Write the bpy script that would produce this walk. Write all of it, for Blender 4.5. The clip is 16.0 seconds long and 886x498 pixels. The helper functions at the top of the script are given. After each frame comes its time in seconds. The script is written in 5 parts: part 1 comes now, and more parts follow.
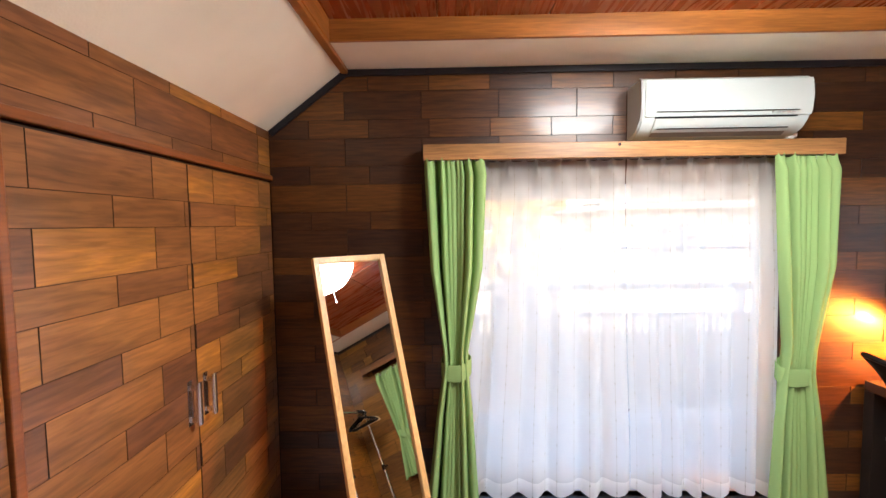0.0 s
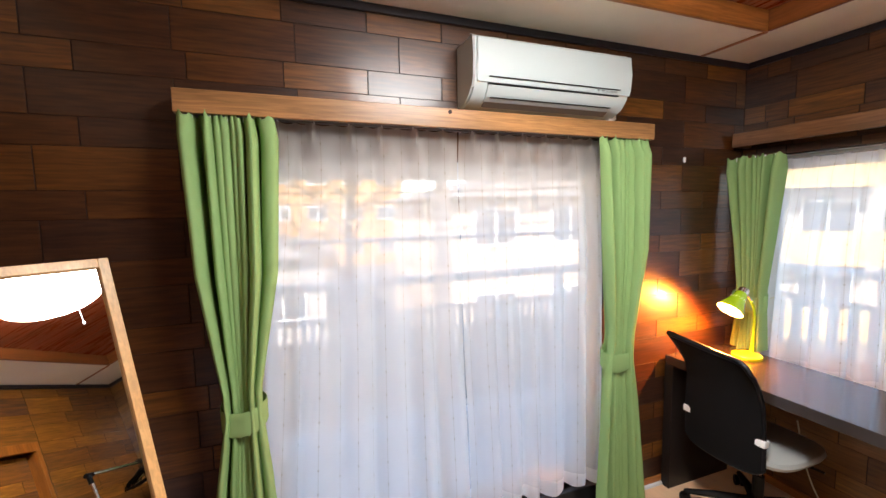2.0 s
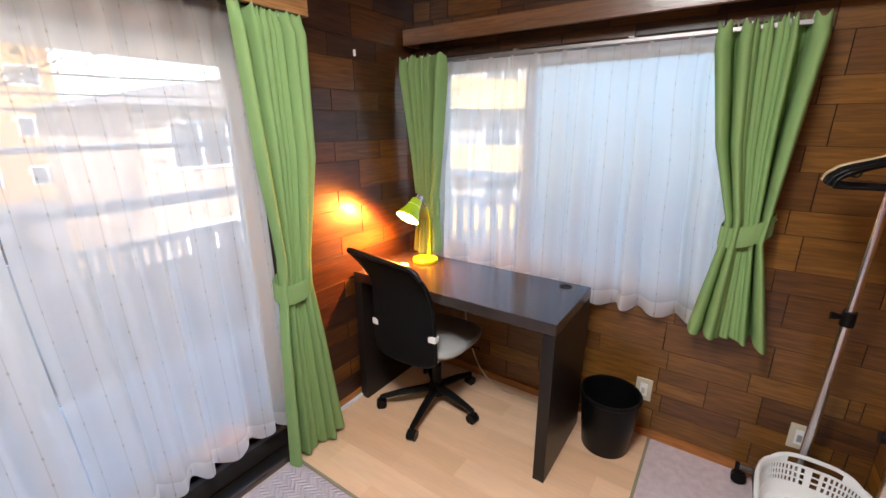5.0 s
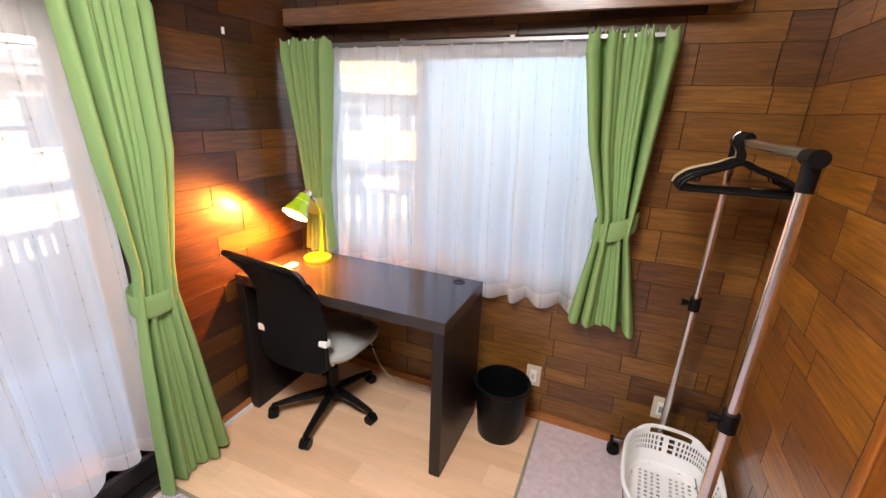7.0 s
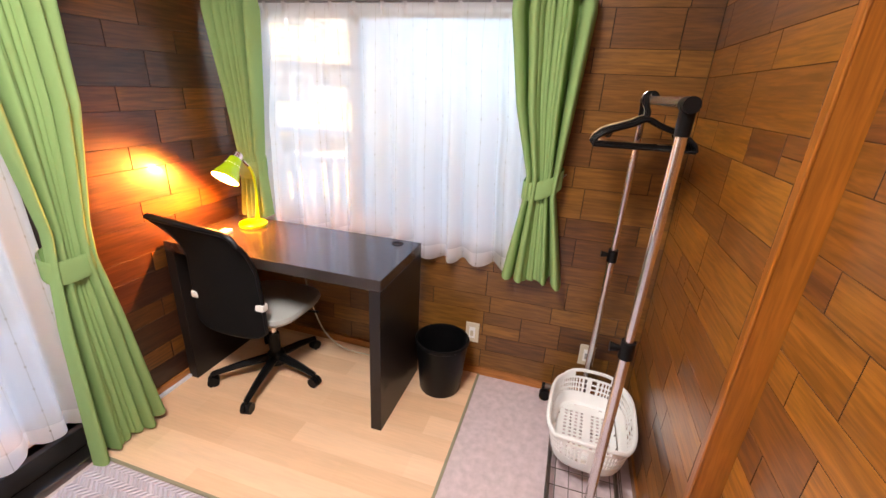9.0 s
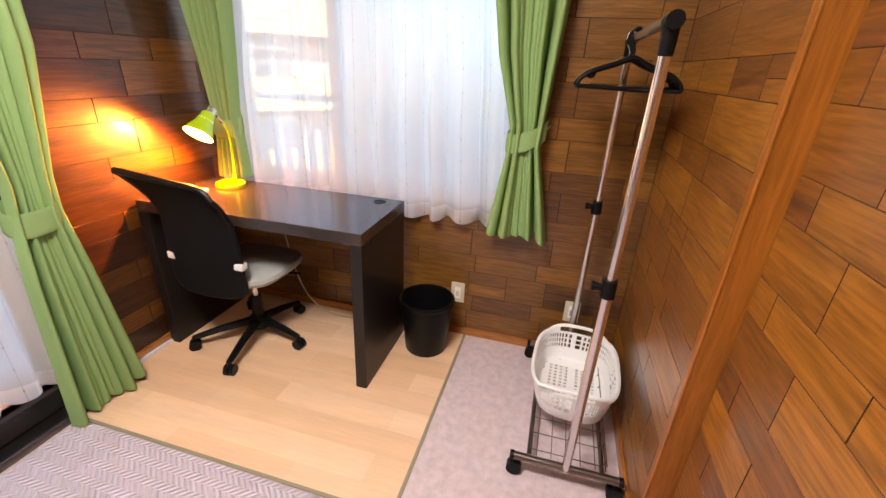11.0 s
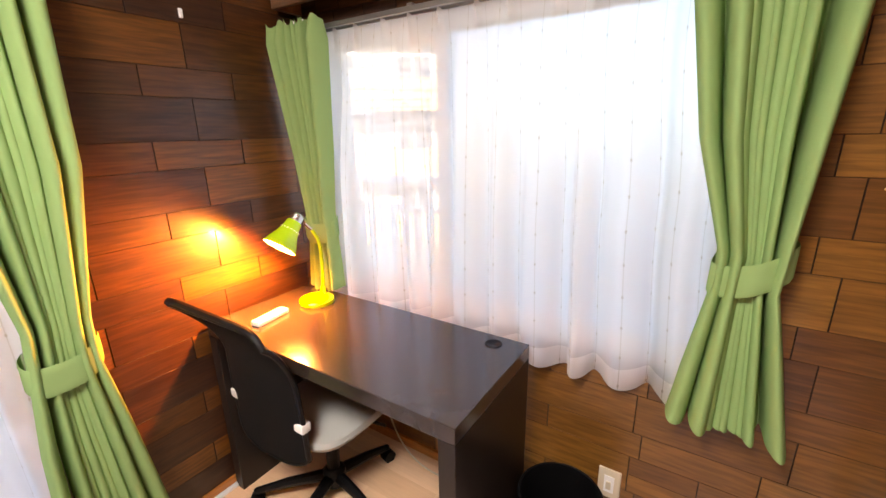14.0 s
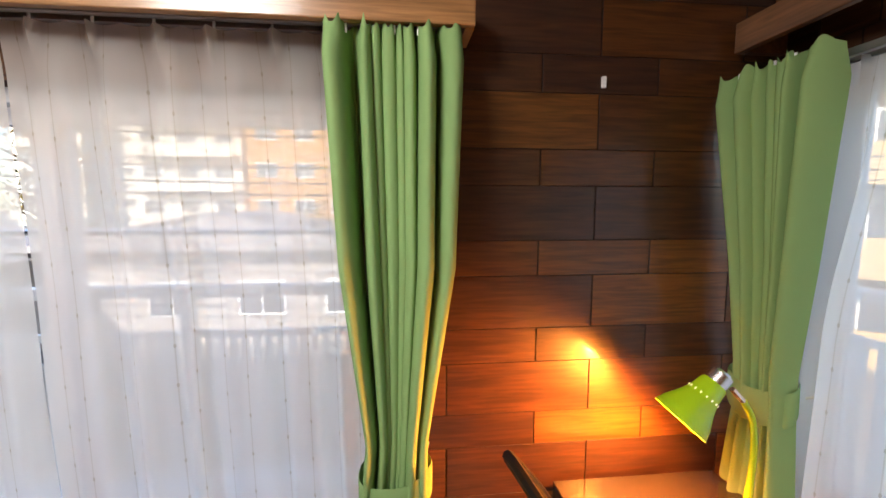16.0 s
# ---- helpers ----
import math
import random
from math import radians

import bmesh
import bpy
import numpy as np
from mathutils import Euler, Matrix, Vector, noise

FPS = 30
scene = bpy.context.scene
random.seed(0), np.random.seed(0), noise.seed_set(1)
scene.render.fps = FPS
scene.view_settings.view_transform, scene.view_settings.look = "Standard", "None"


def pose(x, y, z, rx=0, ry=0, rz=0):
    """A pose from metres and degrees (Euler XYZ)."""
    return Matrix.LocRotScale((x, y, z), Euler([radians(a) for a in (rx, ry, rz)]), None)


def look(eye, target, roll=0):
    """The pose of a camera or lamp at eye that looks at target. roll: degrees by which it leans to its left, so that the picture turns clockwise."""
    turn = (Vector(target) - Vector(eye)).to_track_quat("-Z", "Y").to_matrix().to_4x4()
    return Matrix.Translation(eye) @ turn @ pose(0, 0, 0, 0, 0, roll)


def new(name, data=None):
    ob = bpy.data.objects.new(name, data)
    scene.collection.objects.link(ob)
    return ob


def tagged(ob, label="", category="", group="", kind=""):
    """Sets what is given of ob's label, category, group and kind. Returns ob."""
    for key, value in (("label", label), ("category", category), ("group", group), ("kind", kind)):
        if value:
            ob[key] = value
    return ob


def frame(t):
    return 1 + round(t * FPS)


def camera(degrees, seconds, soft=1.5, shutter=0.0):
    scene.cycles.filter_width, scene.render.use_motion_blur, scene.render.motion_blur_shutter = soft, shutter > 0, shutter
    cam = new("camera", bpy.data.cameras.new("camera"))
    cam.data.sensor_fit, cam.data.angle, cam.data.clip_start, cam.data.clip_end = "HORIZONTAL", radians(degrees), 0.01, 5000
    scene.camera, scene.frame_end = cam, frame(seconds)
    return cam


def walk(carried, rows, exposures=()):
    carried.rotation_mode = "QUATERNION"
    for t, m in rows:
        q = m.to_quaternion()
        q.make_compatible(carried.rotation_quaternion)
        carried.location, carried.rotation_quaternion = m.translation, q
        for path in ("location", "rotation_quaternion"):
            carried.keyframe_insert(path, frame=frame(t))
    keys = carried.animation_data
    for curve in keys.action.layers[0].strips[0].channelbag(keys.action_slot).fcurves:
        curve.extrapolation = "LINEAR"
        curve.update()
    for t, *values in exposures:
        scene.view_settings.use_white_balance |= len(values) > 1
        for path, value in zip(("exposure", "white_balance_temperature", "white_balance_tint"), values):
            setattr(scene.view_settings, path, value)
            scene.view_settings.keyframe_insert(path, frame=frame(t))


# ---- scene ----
cam = camera(93.5, 16.0)
PATH = [
    (0, (2.113, 2.007, 1.566), (2.071, 4.003, 1.446), -0.7),
    (0.5, (2.093, 2.146, 1.57), (2.174, 4.139, 1.423), -0.9),
    (1, (2.137, 2.287, 1.58), (2.398, 4.263, 1.417), -1.1),
    (1.5, (2.207, 2.407, 1.565), (2.678, 4.343, 1.394), -1.1),
    (2, (2.289, 2.479, 1.554), (2.995, 4.341, 1.367), -0.9),
    (2.5, (2.358, 2.519, 1.55), (3.258, 4.291, 1.326), -0.6),
    (3, (2.442, 2.584, 1.55), (3.505, 4.257, 1.281), -0.7),
    (3.5, (2.543, 2.598, 1.548), (3.77, 4.14, 1.207), -0.6),
    (4, (2.631, 2.567, 1.531), (3.986, 3.977, 1.112), -0.6),
    (4.5, (2.698, 2.59, 1.503), (4.183, 3.833, 1.004), -0.4),
    (5, (2.782, 2.587, 1.476), (4.363, 3.671, 0.905), -0.1),
    (5.2, (2.796, 2.592, 1.48), (4.421, 3.592, 0.882), 0.3),
    (7.5, (2.905, 2.489, 1.513), (4.668, 3.191, 0.881), 2.1),
    (8, (2.904, 2.47, 1.508), (4.682, 3.116, 0.859), 2.3),
    (8.5, (2.89, 2.442, 1.485), (4.68, 3.023, 0.807), 2.7),
    (9, (2.87, 2.408, 1.461), (4.661, 2.928, 0.738), 3.0),
    (9.5, (2.853, 2.402, 1.427), (4.636, 2.868, 0.651), 3.5),
    (9.7, (2.856, 2.385, 1.406), (4.631, 2.85, 0.61), 3.8),
    (11.8, (2.895, 2.357, 1.348), (4.674, 2.812, 0.554), 2.1),
    (12, (2.927, 2.35, 1.364), (4.716, 2.827, 0.609), 1.4),
    (12.5, (3.083, 2.354, 1.438), (4.892, 2.908, 0.787), -0.3),
    (13, (3.2, 2.385, 1.458), (5.0, 3.059, 0.904), -1.1),
    (13.5, (3.365, 2.488, 1.459), (5.095, 3.339, 0.926), -1.3),
    (14, (3.5, 2.607, 1.429), (5.107, 3.659, 0.872), -1.0),
    (14.5, (3.715, 2.675, 1.405), (5.098, 3.989, 0.803), -1.2),
    (15, (3.806, 2.79, 1.362), (4.921, 4.337, 0.761), -1.2),
    (15.5, (3.848, 2.995, 1.419), (4.567, 4.809, 0.982), -0.8),
    (16, (3.789, 3.097, 1.489), (4.001, 5.075, 1.285), 0.1),
]
walk(cam, [(t, look(eye, target, roll)) for t, eye, target, roll in PATH], [
    (0, 2.9, 6350, 10), (1.0, 2.7, 6350, 10), (2.5, 2.38, 6250, 10), (4, 2.22, 6250, 10), (5, 2.34, 6150, 10), (9, 2.8, 6700, 15),
    (12, 2.7, 7150, 16), (12.5, 2.92, 7400, 17), (13.5, 3.02, 7100, 17), (14, 2.88, 7100, 16), (15, 2.47, 6950, 12), (16, 2.12, 6400, 10)])

# ---- world, sun, lights ----
world = bpy.data.worlds.new("world")
scene.world = world
world.use_nodes = True
SUN_EL, SUN_AZ = radians(34), radians(215)
wn, wl = world.node_tree.nodes, world.node_tree.links
sky = wn.new("ShaderNodeTexSky")
sky.sky_type, sky.sun_disc, sky.sun_elevation, sky.sun_rotation = "NISHITA", False, SUN_EL, SUN_AZ
wn["Background"].inputs["Strength"].default_value = 0.15
wl.new(sky.outputs[0], wn["Background"].inputs["Color"])
sd = bpy.data.lights.new("sun", "SUN")
sd.energy, sd.angle, sd.color = 2.7, radians(0.5), (1, 0.92, 0.8)
sun = new("sun", sd)
to_sun = Vector((math.sin(SUN_AZ) * math.cos(SUN_EL), math.cos(SUN_AZ) * math.cos(SUN_EL), math.sin(SUN_EL)))
sun.matrix_world = look(to_sun * 20, (0, 0, 0))


def area(name, eye, target, w, h, power, color):
    d = bpy.data.lights.new(name, "AREA")
    d.shape, d.size, d.size_y, d.energy, d.color = "RECTANGLE", w, h, power, color
    o = new(name, d)
    o.matrix_world = look(eye, target)
    return o


LAMP = (3.05, 2.97)
cl = bpy.data.lights.new("ceiling_bulb", "AREA")
cl.shape, cl.size, cl.energy, cl.color = "DISK", 0.5, 3.8, (1, 0.97, 0.92)
clo = new("ceiling_bulb", cl)
clo.matrix_world = look((LAMP[0], LAMP[1], 2.285), (LAMP[0], LAMP[1], 0))
dl = bpy.data.lights.new("desk_bulb", "POINT")
dl.energy, dl.color, dl.shadow_soft_size = 7.0, (1, 0.27, 0.028), 0.03
dlo = new("desk_bulb", dl)
BULB = Vector((4.437, 3.915, 1.045))
dlo.location = BULB
df = bpy.data.lights.new("desk_bulb_face", "AREA")
df.shape, df.size, df.energy, df.color = "DISK", 0.045, 3.8, (1, 0.27, 0.028)
dfo = new("desk_bulb_face", df)


# ---- materials ----
def mat(name, color, rough=0.5, metal=0.0, bump=0.0, bscale=200.0, var=0.0, vscale=8.0, coat=0.0, emit=0.0, ecol=None):
    m = bpy.data.materials.new(name)
    m.use_nodes = True
    n, l = m.node_tree.nodes, m.node_tree.links
    b = n["Principled BSDF"]
    b.inputs["Base Color"].default_value = (*color, 1)
    b.inputs["Roughness"].default_value = rough
    b.inputs["Metallic"].default_value = metal
    b.inputs["Coat Weight"].default_value = coat
    b.inputs["Coat Roughness"].default_value = 0.15
    if emit:
        b.inputs["Emission Color"].default_value = (*(ecol or color), 1)
        b.inputs["Emission Strength"].default_value = emit
    geo = n.new("ShaderNodeNewGeometry")
    if var:
        t = n.new("ShaderNodeTexNoise")
        t.inputs["Scale"].default_value, t.inputs["Detail"].default_value = vscale, 4
        l.new(geo.outputs["Position"], t.inputs["Vector"])
        r = n.new("ShaderNodeMapRange")
        r.inputs["From Min"].default_value, r.inputs["From Max"].default_value = 0.3, 0.7
        r.inputs["To Min"].default_value, r.inputs["To Max"].default_value = 1 - var, 1 + var
        l.new(t.outputs["Fac"], r.inputs["Value"])
        mx = n.new("ShaderNodeVectorMath")
        mx.operation = "SCALE"
        mx.inputs[0].default_value = color
        l.new(r.outputs[0], mx.inputs["Scale"])
        l.new(mx.outputs[0], b.inputs["Base Color"])
    if bump:
        t = n.new("ShaderNodeTexNoise")
        t.inputs["Scale"].default_value, t.inputs["Detail"].default_value = bscale, 3
        l.new(geo.outputs["Position"], t.inputs["Vector"])
        bp = n.new("ShaderNodeBump")
        bp.inputs["Strength"].default_value, bp.inputs["Distance"].default_value = bump, 0.002
        l.new(t.outputs["Fac"], bp.inputs["Height"])
        l.new(bp.outputs[0], b.inputs["Normal"])
    return m


def wood(name, ramp, rough=0.3, coat=0.3, per_piece=True, axis="h", grain=1.0, scale=1.0, spread=0.22, lines=34, bump=0.25, figure=1.0):
    """Varnished wood. ramp: colours from dark to light, picked per piece; axis h: grain lies level, v: upright."""
    m = bpy.data.materials.new(name)
    m.use_nodes = True
    n, l = m.node_tree.nodes, m.node_tree.links
    b = n["Principled BSDF"]
    geo, info = n.new("ShaderNodeNewGeometry"), n.new("ShaderNodeObjectInfo")
    off = n.new("ShaderNodeVectorMath")
    off.operation = "MULTIPLY_ADD"
    off.inputs[1].default_value = {"h": (2.2, 2.2, lines), "v": (lines, lines, 2.2), "x": (2.2, lines, lines), "y": (lines, 2.2, lines)}[axis]
    l.new(geo.outputs["Position"], off.inputs[0])
    sh = n.new("ShaderNodeCombineXYZ")
    mul = n.new("ShaderNodeMath")
    mul.operation = "MULTIPLY"
    mul.inputs[1].default_value = 37.0
    l.new(info.outputs["Random"], mul.inputs[0])
    for k in range(3):
        l.new(mul.outputs[0], sh.inputs[k])
    l.new(sh.outputs[0], off.inputs[2])
    t1 = n.new("ShaderNodeTexNoise")
    t1.inputs["Scale"].default_value, t1.inputs["Detail"].default_value, t1.inputs["Distortion"].default_value = 1.0 * scale, 5, 1.3
    l.new(off.outputs[0], t1.inputs["Vector"])
    t2 = n.new("ShaderNodeTexNoise")
    t2.inputs["Scale"].default_value, t2.inputs["Detail"].default_value, t2.inputs["Distortion"].default_value = 3.6 * scale, 7, 0.5
    l.new(off.outputs[0], t2.inputs["Vector"])
    cr = n.new("ShaderNodeValToRGB")
    el = cr.color_ramp.elements
    el[0].position, el[0].color = 0.0, (*ramp[0], 1)
    el[1].position, el[1].color = 1.0, (*ramp[-1], 1)
    for k, c in enumerate(ramp[1:-1]):
        el.new((k + 1) / (len(ramp) - 1)).color = (*c, 1)
    s1 = n.new("ShaderNodeMath")
    s1.operation = "MULTIPLY_ADD"
    s1.inputs[1].default_value = (1.0 - spread) if per_piece else 0.0
    s1.inputs[2].default_value = 0.0 if per_piece else 0.5 - spread / 2
    l.new(info.outputs["Random"], s1.inputs[0])
    s2 = n.new("ShaderNodeMath")
    s2.operation = "MULTIPLY_ADD"
    s2.inputs[1].default_value = spread
    st = n.new("ShaderNodeMapRange")
    st.inputs["From Min"].default_value, st.inputs["From Max"].default_value = 0.3, 0.7
    l.new(t1.outputs["Fac"], st.inputs["Value"])
    l.new(st.outputs[0], s2.inputs[0])
    l.new(s1.outputs[0], s2.inputs[2])
    l.new(s2.outputs[0], cr.inputs["Fac"])
    r = n.new("ShaderNodeMapRange")
    r.inputs["From Min"].default_value, r.inputs["From Max"].default_value = 0.35, 0.65
    r.inputs["To Min"].default_value, r.inputs["To Max"].default_value = 1 - 0.35 * grain, 1 + 0.22 * grain
    l.new(t2.outputs["Fac"], r.inputs["Value"])
    fig = n.new("ShaderNodeTexWave")
    fig.bands_direction = "DIAGONAL"
    for key, val in (("Scale", 0.16), ("Distortion", 7.0), ("Detail", 2.0), ("Detail Scale", 0.35)):
        fig.inputs[key].default_value = val
    l.new(off.outputs[0], fig.inputs["Vector"])
    fr = n.new("ShaderNodeMapRange")
    fr.inputs["To Min"].default_value, fr.inputs["To Max"].default_value = 1 - 0.26 * grain * figure, 1 + 0.14 * grain * figure
    l.new(fig.outputs["Fac"], fr.inputs["Value"])
    both = n.new("ShaderNodeMath")
    both.operation = "MULTIPLY"
    l.new(r.outputs[0], both.inputs[0]), l.new(fr.outputs[0], both.inputs[1])
    mx = n.new("ShaderNodeVectorMath")
    mx.operation = "SCALE"
    l.new(cr.outputs[0], mx.inputs[0])
    l.new(both.outputs[0], mx.inputs["Scale"])
    l.new(mx.outputs[0], b.inputs["Base Color"])
    rr = n.new("ShaderNodeMapRange")
    rr.inputs["To Min"].default_value, rr.inputs["To Max"].default_value = rough - 0.06, rough + 0.12
    l.new(t1.outputs["Fac"], rr.inputs["Value"])
    l.new(rr.outputs[0], b.inputs["Roughness"])
    b.inputs["Coat Weight"].default_value, b.inputs["Coat Roughness"].default_value = coat, 0.11
    bp = n.new("ShaderNodeBump")
    bp.inputs["Strength"].default_value, bp.inputs["Distance"].default_value = bump, 0.001
    l.new(t2.outputs["Fac"], bp.inputs["Height"])
    l.new(bp.outputs[0], b.inputs["Normal"])
    return m


def cloth(name, color, clear=0.0, translucent=0.4, stripes=False, hem=None):
    m = bpy.data.materials.new(name)
    m.use_nodes = True
    n, l = m.node_tree.nodes, m.node_tree.links
    n.remove(n["Principled BSDF"])
    out = n["Material Output"]
    df, tl, tr = n.new("ShaderNodeBsdfDiffuse"), n.new("ShaderNodeBsdfTranslucent"), n.new("ShaderNodeBsdfTransparent")
    m1, m2 = n.new("ShaderNodeMixShader"), n.new("ShaderNodeMixShader")
    m1.inputs[0].default_value, m2.inputs[0].default_value = translucent, clear
    l.new(df.outputs[0], m1.inputs[1]), l.new(tl.outputs[0], m1.inputs[2])
    l.new(m1.outputs[0], m2.inputs[1]), l.new(tr.outputs[0], m2.inputs[2])
    l.new(m2.outputs[0], out.inputs[0])
    for x in (df, tl):
        x.inputs[0].default_value = (*color, 1)
    uv = n.new("ShaderNodeUVMap")
    if stripes:
        sep = n.new("ShaderNodeSeparateXYZ")
        l.new(uv.outputs[0], sep.inputs[0])

        def math_node(op, a, v=None, c=None):
            q = n.new("ShaderNodeMath")
            q.operation = op
            for i, w in enumerate((a, v, c)):
                if w is None:
                    continue
                if isinstance(w, (int, float)):
                    q.inputs[i].default_value = w
                else:
                    l.new(w, q.inputs[i])
            return q.outputs[0]
        u, v = sep.outputs[0], sep.outputs[1]
        cell = math_node("MULTIPLY", u, 1 / 0.075)
        idx = math_node("FLOOR", cell)
        fu = math_node("ABSOLUTE", math_node("SUBTRACT", math_node("FRACT", cell), 0.5))
        thread = math_node("LESS_THAN", fu, 0.018)
        vv = math_node("FRACT", math_node("MULTIPLY_ADD", math_node("SINE", math_node("MULTIPLY", idx, 7.3)), 3.7, math_node("MULTIPLY", v, 1 / 0.095)))
        near = math_node("ABSOLUTE", math_node("SUBTRACT", vv, 0.5))
        e2 = math_node("ADD", math_node("POWER", math_node("MULTIPLY", fu, 1 / 0.034), 2.0), math_node("POWER", math_node("MULTIPLY", near, 1 / 0.055), 2.0))
        nub = math_node("LESS_THAN", e2, 1.0)
        dark = math_node("MAXIMUM", math_node("MULTIPLY", thread, 0.4), math_node("MULTIPLY", nub, 0.7))
        mc = n.new("ShaderNodeMix")
        mc.data_type = "RGBA"
        mc.inputs[6].default_value, mc.inputs[7].default_value = (*color, 1), (0.33, 0.27, 0.16, 1)
        l.new(dark, mc.inputs[0])
        for x in (df, tl):
            l.new(mc.outputs[2], x.inputs[0])
        hemf = math_node("LESS_THAN", v, 0.07)
        topf = math_node("GREATER_THAN", v, 50.0)
        keep = math_node("MULTIPLY", math_node("SUBTRACT", 1.0, math_node("MAXIMUM", nub, math_node("MULTIPLY", thread, 0.5))), clear)
        l.new(math_node("MULTIPLY", keep, math_node("SUBTRACT", 1.0, math_node("MULTIPLY", math_node("MAXIMUM", hemf, topf), 0.75))), m2.inputs[0])
    tx = n.new("ShaderNodeTexNoise")
    tx.inputs["Scale"].default_value = 900
    l.new(uv.outputs[0], tx.inputs["Vector"])
    bp = n.new("ShaderNodeBump")
    bp.inputs["Strength"].default_value, bp.inputs["Distance"].default_value = 0.4, 0.0008
    l.new(tx.outputs["Fac"], bp.inputs["Height"])
    l.new(bp.outputs[0], df.inputs["Normal"])
    return m


# north wall ramp is darkened: the weaker light there is put into its colour
PLANK_SHADED = wood("plank_wood_shaded", [(0.020, 0.010, 0.009), (0.046, 0.018, 0.008), (0.070, 0.025, 0.007), (0.094, 0.033, 0.007), (0.13, 0.048, 0.009), (0.20, 0.078, 0.012)], lines=30, spread=0.22, grain=1.1, bump=0.14, rough=0.36, coat=0.25, figure=0.35)
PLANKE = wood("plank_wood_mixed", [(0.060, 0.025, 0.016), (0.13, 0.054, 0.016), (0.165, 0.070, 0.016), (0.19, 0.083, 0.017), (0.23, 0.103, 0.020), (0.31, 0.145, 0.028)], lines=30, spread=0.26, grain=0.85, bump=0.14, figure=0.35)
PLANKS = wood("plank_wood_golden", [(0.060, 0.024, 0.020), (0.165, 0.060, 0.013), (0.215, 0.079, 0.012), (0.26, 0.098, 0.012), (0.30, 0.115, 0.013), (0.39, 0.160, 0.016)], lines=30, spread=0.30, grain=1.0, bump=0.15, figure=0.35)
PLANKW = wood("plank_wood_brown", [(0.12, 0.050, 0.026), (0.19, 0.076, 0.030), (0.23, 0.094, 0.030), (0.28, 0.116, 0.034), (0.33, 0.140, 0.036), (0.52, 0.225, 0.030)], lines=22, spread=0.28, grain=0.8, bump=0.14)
TRIM = wood("trim_wood", [(0.34, 0.12, 0.024), (0.50, 0.20, 0.045)], per_piece=False, grain=0.7)
TRIMV = wood("post_wood", [(0.28, 0.086, 0.010), (0.38, 0.128, 0.016)], per_piece=False, axis="v", grain=0.6)
REDW = wood("red_brown_casing", [(0.19, 0.055, 0.012), (0.27, 0.085, 0.018)], per_piece=False, grain=0.5)
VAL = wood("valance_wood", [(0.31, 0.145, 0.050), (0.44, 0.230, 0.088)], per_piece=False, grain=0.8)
# browner board, its colour also darkened for the dim corner where it hangs
VALD = wood("valance_wood_brown_shaded", [(0.15, 0.064, 0.024), (0.22, 0.104, 0.042)], per_piece=False, axis="y", grain=0.8)
CEILP = wood("ceiling_panel_wood", [(0.23, 0.040, 0.012), (0.30, 0.060, 0.018)], per_piece=False, axis="y", grain=0.3, rough=0.25)
GROOVE = mat("groove_dark", (0.030, 0.012, 0.006), 0.7)
JOINT = mat("joint_brown", (0.075, 0.030, 0.010), 0.8)
NAVY = mat("dark_crown", (0.012, 0.012, 0.018), 0.35, bump=0.2)
PLASTER = mat("plaster_cream", (0.86, 0.81, 0.66), 0.9, bump=0.3, bscale=120, var=0.06, vscale=3)
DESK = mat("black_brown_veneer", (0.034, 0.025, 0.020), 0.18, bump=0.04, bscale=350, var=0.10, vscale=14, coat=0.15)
# darker copy of the veneer; the shade beneath the desktop is in its colour
DESKP = mat("black_brown_panel_shaded", (0.014, 0.011, 0.010), 0.38, bump=0.05, bscale=350, var=0.10, vscale=14)
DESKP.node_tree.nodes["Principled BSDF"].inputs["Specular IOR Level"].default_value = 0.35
GREEN = cloth("green_cloth", (0.27, 0.42, 0.165), translucent=0.04)
SHEER = cloth("sheer_cloth", (0.97, 0.93, 0.87), clear=0.29, translucent=0.78, stripes=True)
WHITEP = mat("white_plastic", (0.90, 0.91, 0.90), 0.35)
ACW = mat("aircon_plastic", (0.54, 0.62, 0.61), 0.3)
GREYP = mat("grey_plastic", (0.35, 0.36, 0.36), 0.5)
BLACKP = mat("black_plastic", (0.005, 0.005, 0.0055), 0.38)
BLACKP.node_tree.nodes["Principled BSDF"].inputs["Specular IOR Level"].default_value = 0.18
MESHB = mat("black_mesh_fabric", (0.004, 0.004, 0.0045), 0.9, bump=0.5, bscale=900)
MESHB.node_tree.nodes["Principled BSDF"].inputs["Specular IOR Level"].default_value = 0.2
SEATF = mat("grey_seat_fabric", (0.42, 0.44, 0.42), 0.9, bump=0.5, bscale=700)
CHROME = mat("brushed_steel", (0.74, 0.73, 0.73), 0.26, metal=1.0, bump=0.05)
DARKST = mat("dark_steel", (0.22, 0.19, 0.17), 0.3, metal=1.0)
ALU = mat("aluminium_frame", (0.70, 0.73, 0.78), 0.4)
STEELG = mat("grey_steel_rail", (0.34, 0.33, 0.32), 0.42, metal=1.0)
BRONZE = mat("dark_bronze_track", (0.015, 0.014, 0.014), 0.4)
LIME = mat("lime_enamel", (0.40, 0.62, 0.01), 0.25, coat=0.4)
LIMEB = mat("lime_base_enamel", (0.62, 0.72, 0.0), 0.3, coat=0.3)
IVORY = mat("ivory_plastic", (0.66, 0.60, 0.46), 0.4)
CARPET = mat("lilac_carpet", (0.64, 0.53, 0.545), 0.95, bump=1.0, bscale=260, var=0.12, vscale=30)
QUILT = mat("lilac_quilt", (0.73, 0.64, 0.71), 0.95, var=0.05, vscale=8)
qn, ql = QUILT.node_tree.nodes, QUILT.node_tree.links
qg = qn.new("ShaderNodeNewGeometry")
